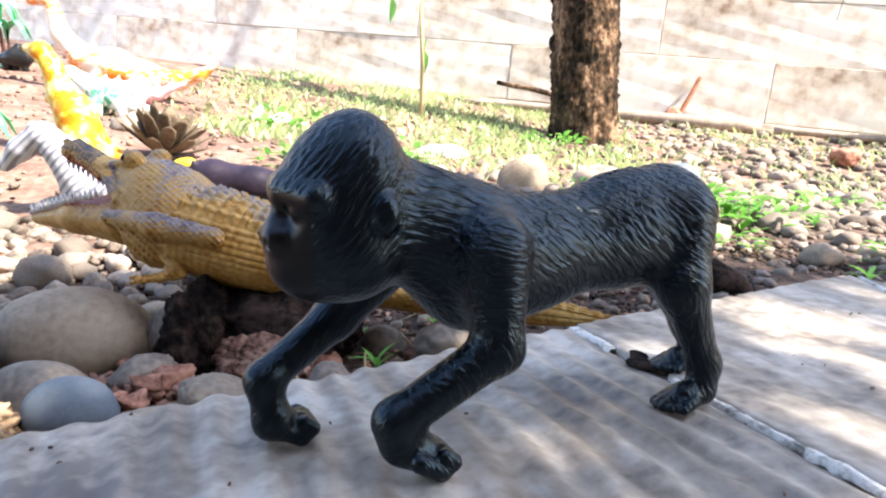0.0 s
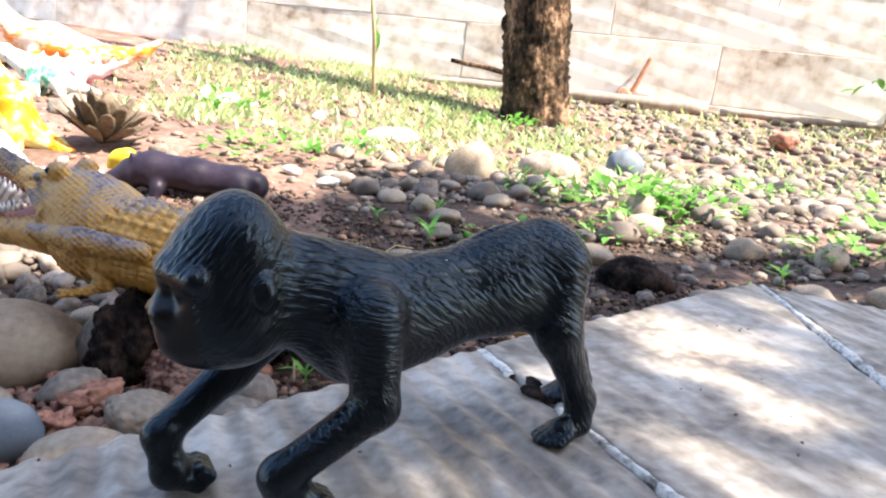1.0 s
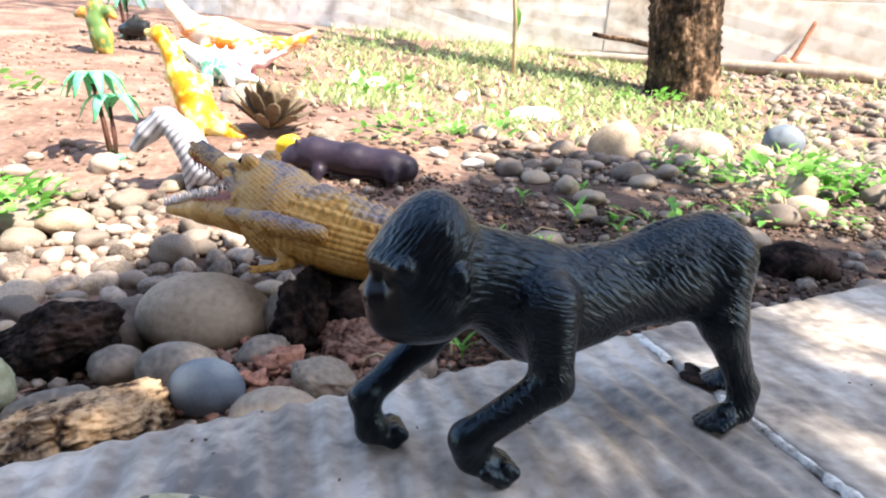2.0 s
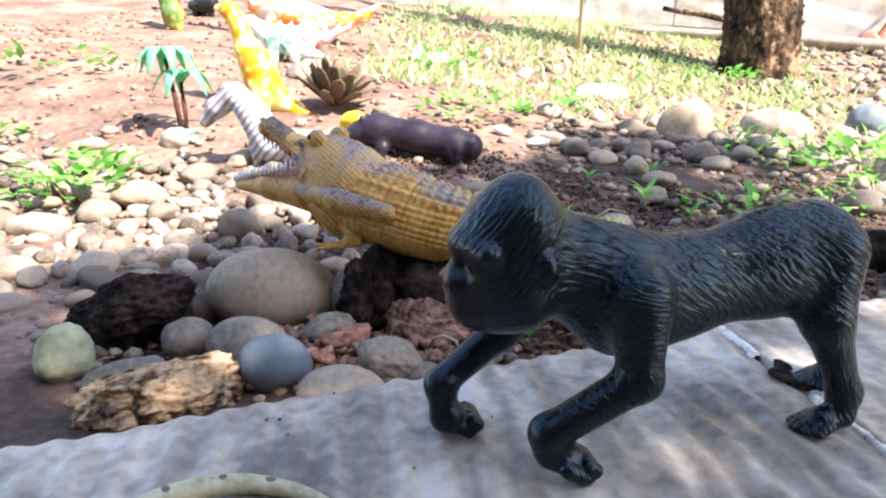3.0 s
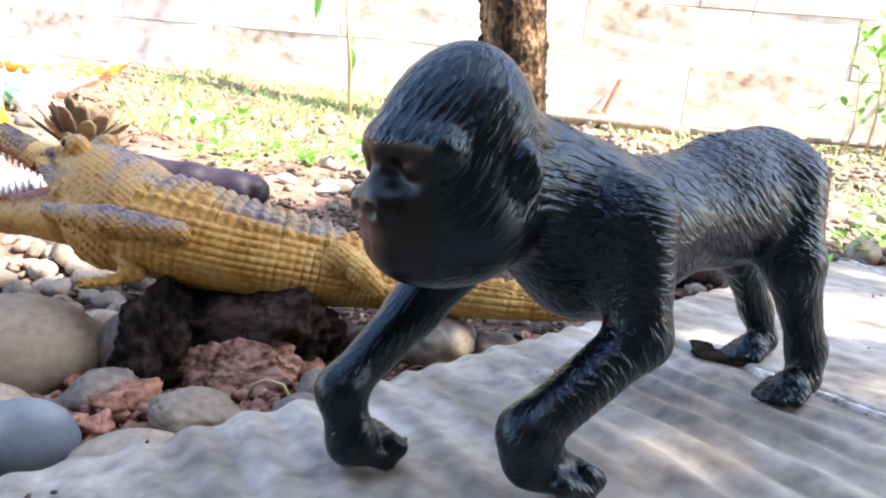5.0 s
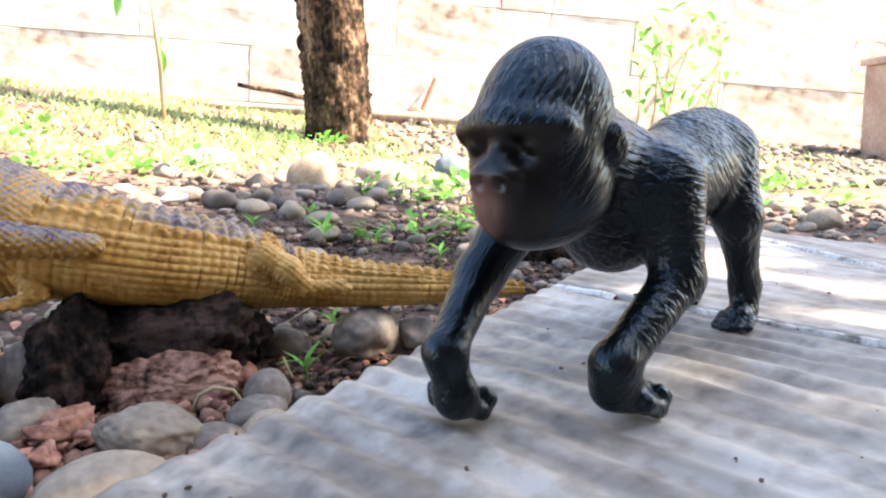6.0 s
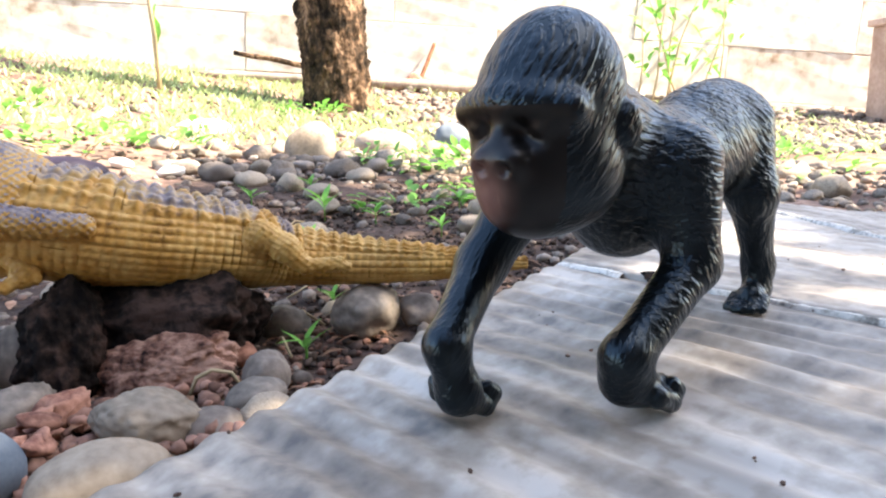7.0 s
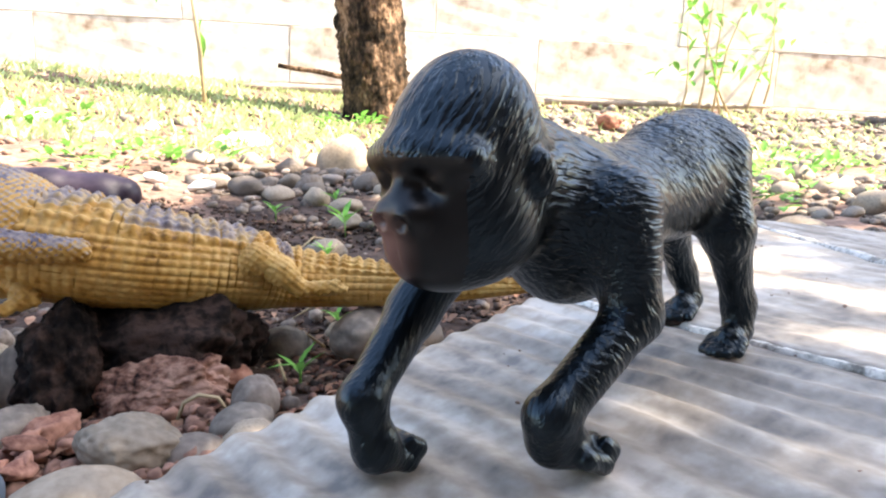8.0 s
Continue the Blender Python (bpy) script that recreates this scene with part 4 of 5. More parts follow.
def far_gravel(r):
    x, y = r.uniform(-0.6, 4.5), r.uniform(1.4, 3.9)
    if r.random() > max(pebbly(x, y), 0.6 * smooth_step(0.4, 0.9, x)):
        return None
    s = r.uniform(0.012, 0.038)
    return x, y, ground_z(x, y) + s * 0.2, s


def crumbs(r):
    x, y = r.uniform(-2.2, 0.6), r.uniform(0.5, 3.6)
    s = r.uniform(0.002, 0.008) * (0.7 + 0.5 * y)
    return None if under_slab(x, y) else (x, y, ground_z(x, y) + s * 0.2, s)


def pale_bed(r):
    x, y = r.uniform(-1.15, -0.30), r.uniform(0.64, 1.06)
    s = r.uniform(0.012, 0.027)
    if any((x - a) ** 2 + (y - b) ** 2 < (c + 0.5 * s) ** 2 for a, b, c in TAKEN) or any((x - a) ** 2 + (y - b) ** 2 < (0.75 * (c + s)) ** 2 for a, b, c in spots):
        return None
    spots.append((x, y, s))
    return x, y, ground_z(x, y) + s * 0.3, s


scatter("pebble_bed", "flat pale brown river pebbles lying close together", "pebbles", M_GRAVEL, 1500, pale_bed, shapes=9, seed=12, lumps=0.2, detail=3)
scatter("gravel", "small mixed river gravel between the stones", "gravel", M_GRAVEL, 7000, near_gravel, seed=3)
scatter("gravel", "sunlit pale pebbles spread towards the wall", "gravel", M_GRAVEL, 5200, far_gravel, seed=4)
scatter("soil_clods", "reddish brown soil crumbs on the ground", "soil", M_CRUMB, 2600, crumbs, seed=5, lumps=0.4)


def near_crumbs(r):
    x, y = r.uniform(-0.45, 0.6), r.uniform(0.42, 1.3)
    s = r.uniform(0.0015, 0.006)
    return None if under_slab(x, y) else (x, y, ground_z(x, y) + s * 0.3, s)


M_DARKCRUMB = mat("damp_crumb", [(0.3, (0.02, 0.013, 0.010)), (0.5, (0.06, 0.04, 0.03)), (0.7, (0.16, 0.10, 0.075))], 15, 0.9, 0.4, 0.002, 200, island=0.6)
scatter("soil_crumbs", "dark damp crumbs of soil between the stones", "soil", M_DARKCRUMB, 9000, near_crumbs, seed=6, lumps=0.5)


def chips(r):
    x, y = r.uniform(-0.36, 0.02), r.uniform(0.42, 0.64)
    s = r.uniform(0.002, 0.0065)
    return None if under_slab(x, y) else (x, y, ground_z(x, y) + s * 0.3, s)


M_CHIP = mat("brick_chip", [(0.3, (0.10, 0.045, 0.032)), (0.7, (0.34, 0.19, 0.135))], 15, 0.95, 0.4, 0.002, 200, island=0.4)
scatter("brick_chips", "small reddish chips of brick and bark on dark soil", "chips", M_CHIP, 800, chips, seed=8, lumps=0.4, sharp=0.7)


def scraps(r):
    x, y = r.uniform(-0.29, -0.11), r.uniform(0.42, 0.54)
    s = r.uniform(0.003, 0.0095)
    return None if under_slab(x, y) else (x, y, ground_z(x, y) + r.uniform(0.002, 0.010), s)


scatter("bark_scraps", "reddish scraps of bark and broken brick beside the slab", "scraps", M_CHIP, 260, scraps, seed=14, lumps=0.5, sharp=0.8, detail=2)
root = tube([(-0.135, 0.513, 0.010), (-0.130, 0.512, 0.021), (-0.120, 0.509, 0.026), (-0.108, 0.506, 0.023), (-0.101, 0.503, 0.010)], [0.0012, 0.0014, 0.0014, 0.0013, 0.001], 8, 1.0, "dry_root", M_STRAW)
if root:
    tagged(root, "thin pinkish root curling out of the soil", "root")


# ---- wall at the back ----
WALL_A, WALL_U = Vector((-4.0, 5.2, 0.0)), Vector((0.957, -0.2897, 0.0))
wall = empty("wall_north", pose(*(WALL_A + WALL_U * 3.2), 0, 0, 0) @ Matrix.Rotation(math.atan2(WALL_U.y, WALL_U.x), 4, "Z") @ Matrix.Rotation(radians(5.5), 4, "Y") @ pose(0, 0.09, 0.82))
tagged(wall, "sunlit cream plastered garden wall of large blocks with open joints", "wall", kind="structure")
part("core", box_bm(16.0, 0.15, 2.6), M_WALL, wall, smooth=False).location = (0, 0.005, 0.55)
blocks = []
for k in range(4):
    bm = box_bm(1.347, 0.16, 0.297, 0.004, 0.004, 4, k)
    me = bpy.data.meshes.new("block")
    bm.to_mesh(me)
    bm.free()
    me.materials.append(M_WALL)
    blocks.append(me)
for row in range(-2, 6):
    for col in range(-6, 6):
        ob = new("block", blocks[(row * 5 + col * 3) % 4])
        ob.parent = wall
        ob.location = (1.35 * col + (0.62 if row % 2 else 0.05), 0.0015 * ((row + col) % 3 - 1), 0.3 * row + 0.15)

# unseen wall, added behind the view to darken the gorilla's near side
M_REARWALL = mat("rear_wall_plaster", [(0.3, (0.10, 0.075, 0.06)), (0.7, (0.17, 0.13, 0.11))], 2.5, 0.9, 0.3, 0.006, 40)
rear_wall = part("added_rear_wall", box_bm(9.0, 0.2, 3.7), M_REARWALL, None, smooth=False)
rear_wall.location = (0.5, -1.9, 1.8)
tagged(rear_wall, "plain brown plastered wall added behind the view to block sky light", "wall", kind="structure")

M_PILLAR = mat("pillar_plaster", [(0.3, (0.30, 0.20, 0.16)), (0.7, (0.55, 0.42, 0.36))], 5, 0.9, 0.4, 0.006, 50)
pillar = empty("pillar", pose(3.70, 2.55, ground_z(3.7, 2.55) - 0.02, 0, 0, -17))
tagged(pillar, "low brownish plastered pillar with a flat cap by the wall", "pillar")
part("shaft", box_bm(0.30, 0.26, 0.55, 0.012, 0.003, 3), M_PILLAR, pillar).location = (0, 0, 0.275)
part("cap", box_bm(0.34, 0.30, 0.04, 0.008), M_PILLAR, pillar).location = (0, 0, 0.57)


def stick(name, a, b, r0, r1, material, label, category, bow=0.0, n=14, seed=0):
    a, b = Vector(a), Vector(b)
    pts = []
    for i in range(n + 1):
        t = i / n
        p = a.lerp(b, t) + noise.noise_vector(Vector((t * 3 + seed, seed, 0))) * bow
        pts.append(p)
    return tagged(tube(pts, [r0 + (r1 - r0) * i / n for i in range(n + 1)], 10, 1.0, name, material, None, 0.12), label, category)


stick("wooden_pole", (0.06, 3.80, 0.385), (1.56, 3.38, 0.245), 0.016, 0.038, M_WOOD, "long pale weathered pole lying along the wall", "pole", 0.01)
stick("wooden_stick", (1.60, 3.34, 0.235), (2.75, 3.00, 0.14), 0.020, 0.012, M_WOOD, "thin dark stick lying along the wall", "stick", 0.02, seed=2)
stick("fallen_branch", (0.29, 3.82, 0.485), (0.85, 3.62, 0.345), 0.013, 0.017, M_BARK, "dark bare branch leaning on the ground", "branch", 0.01, seed=4)
stick("rusty_bar", (1.20, 3.55, 0.28), (1.32, 3.58, 0.50), 0.012, 0.010, M_RUST, "short rusty iron bar leaning on the wall", "iron bar", 0.0, seed=6)
rock("field_stone", (1.17, 3.52, 0.30), (0.06, 0.05, 0.05), (0, 0, 20), 91, M_BRICK, "lump of broken red brick by the wall", 0.2, 0.6, category="brick piece")


# ---- tree ----
def leaves_mesh(name, spots, material, parent=None, label=""):
    """spots: (place, direction, length, width); each leaf is a bent blade of six faces."""
    vs, fs = [], []
    for p, d, ln, wd in spots:
        p, d = Vector(p), Vector(d).normalized()
        side = d.cross(Vector((0.13, 0.21, 1)))
        side = side.normalized() if side.length > 1e-3 else Vector((1, 0, 0))
        up = side.cross(d)
        b = len(vs)
        for t, w, drop in ((0, 0.12, 0), (0.3, 0.85, 0.03), (0.62, 0.8, -0.02), (1, 0.04, -0.14)):
            c = p + d * ln * t + up * ln * drop
            vs += [c - side * wd * 0.5 * w + up * wd * 0.12 * w, c, c + side * wd * 0.5 * w + up * wd * 0.12 * w]
        for k in range(3):
            o = b + 3 * k
            fs += [(o, o + 1, o + 4, o + 3), (o + 1, o + 2, o + 5, o + 4)]
    return tagged(from_arrays(name, vs, fs, material, parent), label)


r = random.Random(17)
tree = empty("tree", pose(0.592, 2.91, 0.17))
tagged(tree, "garden tree with a rough dark brown trunk standing in grass", "tree")
bm = bmesh.new()
rings = []
for i in range(141):
    z = i * 0.015
    ring = []
    for k in range(84):
        a = 2 * math.pi * k / 84
        d = Vector((math.cos(a), math.sin(a), 0))
        rad = 0.136 + 0.022 * math.exp(-z / 0.06) - 0.012 * z
        rad += 0.012 * noise.noise(Vector((d.x * 2.2, d.y * 2.2, z * 2.5))) + 0.022 * abs(noise.noise(Vector((d.x * 6, d.y * 6, z * 7)))) + 0.022 * abs(noise.noise(Vector((d.x * 11, d.y * 11, z * 30)))) + 0.010 * noise.noise(Vector((d.x * 24, d.y * 24, z * 90))) - 0.008
        ring.append(bm.verts.new(d * rad + Vector((-0.012 * z, 0, z - 0.03))))
    rings.append(ring)
for a, b in zip(rings, rings[1:]):
    for k in range(84):
        bm.faces.new((a[k], a[(k + 1) % 84], b[(k + 1) % 84], b[k]))
bm.faces.new(rings[-1])
part("trunk", bm, M_BARK, tree)
BOUGHS = [((0, 0, 1.6), (0.3, -0.3, 2.3), (0.6, -0.6, 4.6)), ((0, 0, 1.7), (0.5, 0.2, 2.4), (0.9, 0.4, 4.8)), ((0, 0, 1.8), (-0.3, -0.2, 2.5), (-0.6, -0.5, 4.7)), ((0, 0, 1.9), (-0.3, 0.4, 2.7), (-0.5, 0.7, 4.8)), ((0, 0, 1.5), (0.6, -0.2, 2.6), (0.9, -0.3, 1.9))]
for a, b, c in BOUGHS:
    a, b, c = Vector(a), Vector(b), Vector(c)
    pts = [a.lerp(b, t).lerp(b.lerp(c, t), t) for t in [i / 12 for i in range(13)]]
    tube(pts, [0.06 - 0.0042 * i for i in range(13)], 10, 1.0, "limb", M_BARK, tree, 0.15)
spots = []
for _ in range(900):
    d = Vector((r.gauss(0, 1), r.gauss(0, 1), r.gauss(0, 0.5)))
    p = Vector((0.1, 0.0, 4.6)) + d.normalized() * (0.3 + 0.8 * r.random()) + Vector((0, 0, 0.2))
    spots.append((p, (r.uniform(-1, 1), r.uniform(-1, 1), r.uniform(-0.7, 0.2)), r.uniform(0.08, 0.13), r.uniform(0.035, 0.05)))
leaves_mesh("crown", spots, M_CROWN, tree, "high crown of green leaves")
twig = [Vector((0.90, -0.30, 1.9)), Vector((0.92, -0.30, 1.2)), Vector((0.90, -0.30, 0.62)), Vector((0.86, -0.30, 0.46))]
tube(twig, [0.004, 0.003, 0.002, 0.001], 6, 1.0, "twig", M_BARK, tree)
leaves_mesh("twig_leaf", [(twig[2] + Vector((0.06 * k - 0.08, 0, -0.04 * k + 0.06)), (0.5 - k * 0.5, 0.1, -1), 0.07, 0.028) for k in range(3)], M_WEED, tree)

# unseen tree, added to shade the slab, the crocodile and the near stones
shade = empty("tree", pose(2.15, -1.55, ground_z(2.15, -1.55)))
tagged(shade, "leafy tree added out of view to shade the slab", "tree")
tube([(0, 0, -0.05), (0.02, 0.02, 0.7), (-0.05, 0.08, 1.5), (-0.1, 0.15, 2.1)], [0.12, 0.10, 0.09, 0.075], 16, 1.0, "trunk", M_BARK, shade, 0.2)
for a, b, c in [((-0.1, 0.15, 2.1), (0.0, 0.6, 2.5), (0.1, 1.5, 2.8)), ((-0.1, 0.15, 2.1), (-0.3, 0.6, 2.5), (-0.6, 1.2, 2.8)), ((-0.1, 0.1, 2.0), (0.5, 0.5, 2.5), (0.7, 1.4, 2.9)), ((-0.05, 0.1, 1.9), (0.4, 0.1, 2.4), (0.7, 0.4, 2.8)), ((-0.1, 0.1, 2.0), (-0.5, 0.2, 2.4), (-0.7, 0.5, 2.7))]:
    a, b, c = Vector(a), Vector(b), Vector(c)
    tube([a.lerp(b, t).lerp(b.lerp(c, t), t) for t in [i / 10 for i in range(11)]], [0.05 - 0.0044 * i for i in range(11)], 8, 1.0, "limb", M_BARK, shade, 0.15)
spots = []
for _ in range(CROWN):
    x, y = r.uniform(-0.65, 0.95), r.uniform(-0.6, 1.7)
    # leaf gaps, left where sun patches should reach the slab and weeds
    if ((x - 0.170) / 0.085) ** 2 + ((y - 0.475) / 0.070) ** 2 < 1 or ((x - 0.095) / 0.065) ** 2 + ((y - 0.270) / 0.060) ** 2 < 1 or x > 0.26 and y > 1.0:
        continue
    if x < -0.36 and y > 0.72 or x > 0.6 + 0.3 * r.random() and y > 0.9 or y > (1.5 if -0.15 < x < 0.6 else 1.15) + 0.2 * r.random():
        continue
    if noise.noise(Vector((x * 3.1, y * 3.1, 1.0))) < -0.44 and r.random() < 0.85:
        continue
    p = Vector((x, y, 0)) + SUN * (r.uniform(2.35, 3.1) / SUN.z)
    spots.append((p - Vector((2.15, -1.55, 0)), (r.uniform(-1, 1), r.uniform(-1, 1), r.uniform(-0.7, 0.2)), r.uniform(0.07, 0.12), r.uniform(0.03, 0.05)))
# more leaves where deeper shade is wanted
extra = random.Random(77)
for k in range(930):
    if k < 520:
        x, y = extra.uniform(-0.44, -0.04), extra.uniform(0.50, 0.80)
    elif k < 800:
        x, y = extra.uniform(-0.44, -0.03), extra.uniform(0.00, 0.30)
    else:
        x, y = extra.uniform(0.32, 0.60), extra.uniform(0.15, 0.55)
    p = Vector((x, y, 0.1)) + SUN * (extra.uniform(2.35, 3.1) / SUN.z)
    spots.append((p - Vector((2.15, -1.55, 0)), (extra.uniform(-1, 1), extra.uniform(-1, 1), extra.uniform(-0.7, 0.2)), extra.uniform(0.07, 0.12), extra.uniform(0.03, 0.05)))
leaves_mesh("crown", spots, M_CROWN, shade, "low spreading crown of green leaves added for shade")

# ---- saplings and shrub ----
sap = empty("sapling", pose(-0.10, 2.95, ground_z(-0.1, 2.95)))
tagged(sap, "thin bare sapling with a few light green leaves", "sapling")
tube([(0, 0, -0.02), (0.004, 0, 0.2), (0.0, 0, 0.45), (0.006, 0, 0.8), (-0.02, 0, 1.05)], [0.012, 0.010, 0.009, 0.007, 0.004], 8, 1.0, "stem", M_STRAW, sap, 0.2)
tube([(0.005, 0, 0.72), (-0.03, 0, 0.78), (-0.07, 0, 0.80), (-0.105, 0, 0.74), (-0.12, 0, 0.62), (-0.125, 0, 0.50)], [0.004, 0.0035, 0.003, 0.002, 0.0015, 0.001], 6, 1.0, "twig", M_STRAW, sap)
leaves_mesh("leaf", [((0.012, 0, 0.29), (0.12, 0, -1), 0.10, 0.035)], M_WEED, sap)
leaves_mesh("leaf", [((-0.125, 0, 0.505), (0.02, 0, -1), 0.11, 0.045)], M_WEED, sap)
leaves_mesh("leaf", [((0.006, 0, 0.28), (0.2, 0.3, 1), 0.07, 0.02)], M_WEED, sap)

shrub = empty("shrub", pose(2.45, 3.0, ground_z(2.45, 3.0)))
tagged(shrub, "sparse young shrub with light green leaves before the wall", "shrub")
spots = []
for k in range(7):
    bx = -0.26 + 0.09 * k
    lean = Vector((r.uniform(-0.3, 0.3), r.uniform(-0.08, 0.08), r.uniform(0.5, 0.85)))
    pts = [Vector((bx, 0, -0.02)) + lean * t + Vector((0.03 * math.sin(t * 5 + k), 0, 0)) for t in (0, 0.25, 0.5, 0.75, 1)]
    tube(pts, [0.007, 0.006, 0.005, 0.003, 0.002], 6, 1.0, "stem", M_STRAW, shrub)
    for _ in range(13):
        t = r.uniform(0.25, 1.0)
        spots.append((Vector((bx, 0, 0)) + lean * t + Vector((r.uniform(-0.12, 0.12), r.uniform(-0.08, 0.08), 0)), (r.uniform(-1, 1), r.uniform(-1, 1), r.uniform(-0.6, 0.5)), r.uniform(0.06, 0.11), r.uniform(0.025, 0.042)))
leaves_mesh("foliage", spots, M_WEED, shrub)


# ---- weeds and grass ----
def weed(at, spread, height, n, size, seed, label, name="weed"):
    q = random.Random(seed)
    x, y = at
    ob = empty(name, pose(x, y, ground_z(x, y)))
    tagged(ob, label, "weed")
    spots = []
    for _ in range(n):
        a, rad = q.uniform(0, 6.28), spread * math.sqrt(q.random())
        z = height * q.uniform(0.15, 1) * (1 - 0.5 * rad / spread)
        spots.append(((rad * math.cos(a), rad * math.sin(a), z), (math.cos(a) + q.uniform(-0.8, 0.8), math.sin(a) + q.uniform(-0.8, 0.8), q.uniform(-0.1, 0.9)), size * q.uniform(0.6, 1.2), size * q.uniform(0.4, 0.7)))
    leaves_mesh("leaves", spots, M_WEED, ob)
    for k in range(max(2, n // 12)):
        p, d = Vector(spots[k][0]), Vector((0, 0, 0))
        tube([(p.x * 0.2, p.y * 0.2, -0.01), (p.x * 0.6, p.y * 0.6, p.z * 0.6), p], [0.0015, 0.0012, 0.001], 5, 1.0, "stem", M_STRAW, ob)


def sprout(at, height, seed, n=5):
    q = random.Random(seed)
    x, y = at
    ob = empty("sprout", pose(x, y, ground_z(x, y)))
    tagged(ob, "small bright green sprout growing from the soil", "sprout")
    tube([(0, 0, -0.004), (0.001, 0, height * 0.3), (0.002, 0.001, height * 0.55)], [0.0011, 0.001, 0.0008], 5, 1.0, "stem", M_WEED, ob)
    for k in range(n):
        a = k * 2.4 + q.uniform(-0.3, 0.3)
        leaves_mesh("leaf", [((0, 0, height * (0.3 + 0.25 * k / n)), (math.cos(a), math.sin(a), q.uniform(0.4, 1.2)), height * q.uniform(0.6, 0.9), height * 0.2)], M_WEED, ob)


weed((0.50, 1.40), 0.15, 0.09, 150, 0.036, 1, "clump of bright green clover-like weeds among pebbles")
weed((0.62, 1.33), 0.11, 0.07, 70, 0.032, 2, "clump of bright green clover-like weeds among pebbles")
weed((0.43, 1.12), 0.10, 0.05, 55, 0.026, 3, "low green weeds between stones")
weed((-0.86, 0.93), 0.11, 0.10, 110, 0.038, 4, "leafy bright green weeds among pebbles")
weed((-0.29, 1.52), 0.13, 0.08, 70, 0.034, 5, "yellowish green weeds on the soil")
weed((-0.12, 1.62), 0.09, 0.10, 34, 0.036, 6, "thin green weeds on the soil")
weed((1.05, 1.12), 0.20, 0.06, 90, 0.034, 7, "spreading green weeds beyond the slab")
weed((1.35, 1.55), 0.22, 0.06, 80, 0.036, 8, "spreading green weeds beyond the slab")
weed((0.95, 1.70), 0.15, 0.05, 50, 0.034, 9, "low green weeds among sunlit pebbles")
weed((0.74, 0.98), 0.10, 0.05, 60, 0.026, 10, "low green weeds between stones")
weed((0.22, 1.05), 0.09, 0.045, 34, 0.026, 11, "small green weeds on dark soil")
weed((-0.55, 2.30), 0.14, 0.09, 50, 0.04, 12, "green weeds on the soil mound")
weed((-1.45, 1.55), 0.22, 0.08, 70, 0.04, 13, "pale green weeds on the soil")
weed((-1.30, 1.12), 0.12, 0.06, 50, 0.035, 14, "pale green weeds on the soil")
weed((0.43, 2.70), 0.12, 0.07, 60, 0.04, 15, "green weeds at the foot of the tree")
weed((0.30, 1.50), 0.07, 0.06, 30, 0.03, 16, "green weeds beside a boulder")
for k, (x, y, h) in enumerate([(0.078, 1.03, 0.055), (-0.05, 0.555, 0.034), (0.03, 0.90, 0.035), (0.0, 0.67, 0.028), (0.14, 0.98, 0.04), (0.10, 1.22, 0.04), (-0.04, 0.95, 0.03), (-0.01, 1.15, 0.04),
                               (0.20, 0.88, 0.035), (0.29, 1.02, 0.045), (0.07, 0.78, 0.03), (-0.075, 0.64, 0.025), (0.45, 0.75, 0.04), (0.55, 0.85, 0.04)]):
    sprout((x, y), h, k)
spots = []
q = random.Random(23)


def grassy(x, y):
    lawn = smooth_step(1.62, 2.05, y + 0.15 * x) * smooth_step(-1.15, -0.55, x + 0.15 * (y - 2.5)) * smooth_step(1.1, 0.6, x)
    east = 0.35 * smooth_step(0.9, 1.3, x) * smooth_step(1.2, 1.6, y)
    patch = 0.55 + 0.9 * noise.noise(Vector((x * 2.6, y * 2.6, 3)))
    return max(0.0, max(lawn, east) * patch)


while len(spots) < 10500:
    x, y = q.uniform(-2.2, 3.2), q.uniform(1.2, 4.3)
    if q.random() > grassy(x, y) or (x - 0.58) ** 2 + (y - 2.9) ** 2 < 0.03:
        continue
    a = q.uniform(0, 6.28)
    spots.append(((x, y, ground_z(x, y) - 0.004), (0.6 * math.cos(a), 0.6 * math.sin(a), q.uniform(0.4, 1.3)), q.uniform(0.025, 0.06), q.uniform(0.006, 0.013)))
tagged(leaves_mesh("grass", spots, M_GRASS), "sunlit patchy green grass under the tree", "grass", kind="stuff")

# pale litter on the soil
M_PALE = mat("pale_litter", [(0.3, (0.55, 0.52, 0.48)), (0.7, (0.78, 0.76, 0.72))], 30, 0.8, 0.3, 0.002)
for k, (x, y, s, t) in enumerate([(-0.68, 2.50, 0.045, 75), (-0.60, 2.47, 0.05, 10), (-0.26, 2.43, 0.04, 20), (-0.50, 2.45, 0.035, 5), (-0.36, 2.0, 0.03, 0), (-0.20, 1.42, 0.025, 10), (-0.12, 1.36, 0.028, 0)]):
    rock("pale_stone", (x, y, ground_z(x, y) + 0.012), (s, s * 0.55, s * 0.45), (0, -t, 30 * k), 300 + k, M_PALE, "bleached whitish stone lying on the soil", 0.25, 0.5, 3)

# ---- toys on the soil mound ----
M_ZEBRA = mat("zebra_coat", [(0.3, (0.40, 0.40, 0.44)), (0.7, (0.50, 0.50, 0.55))], 30, 0.5, 0.2, 0.001, 150)


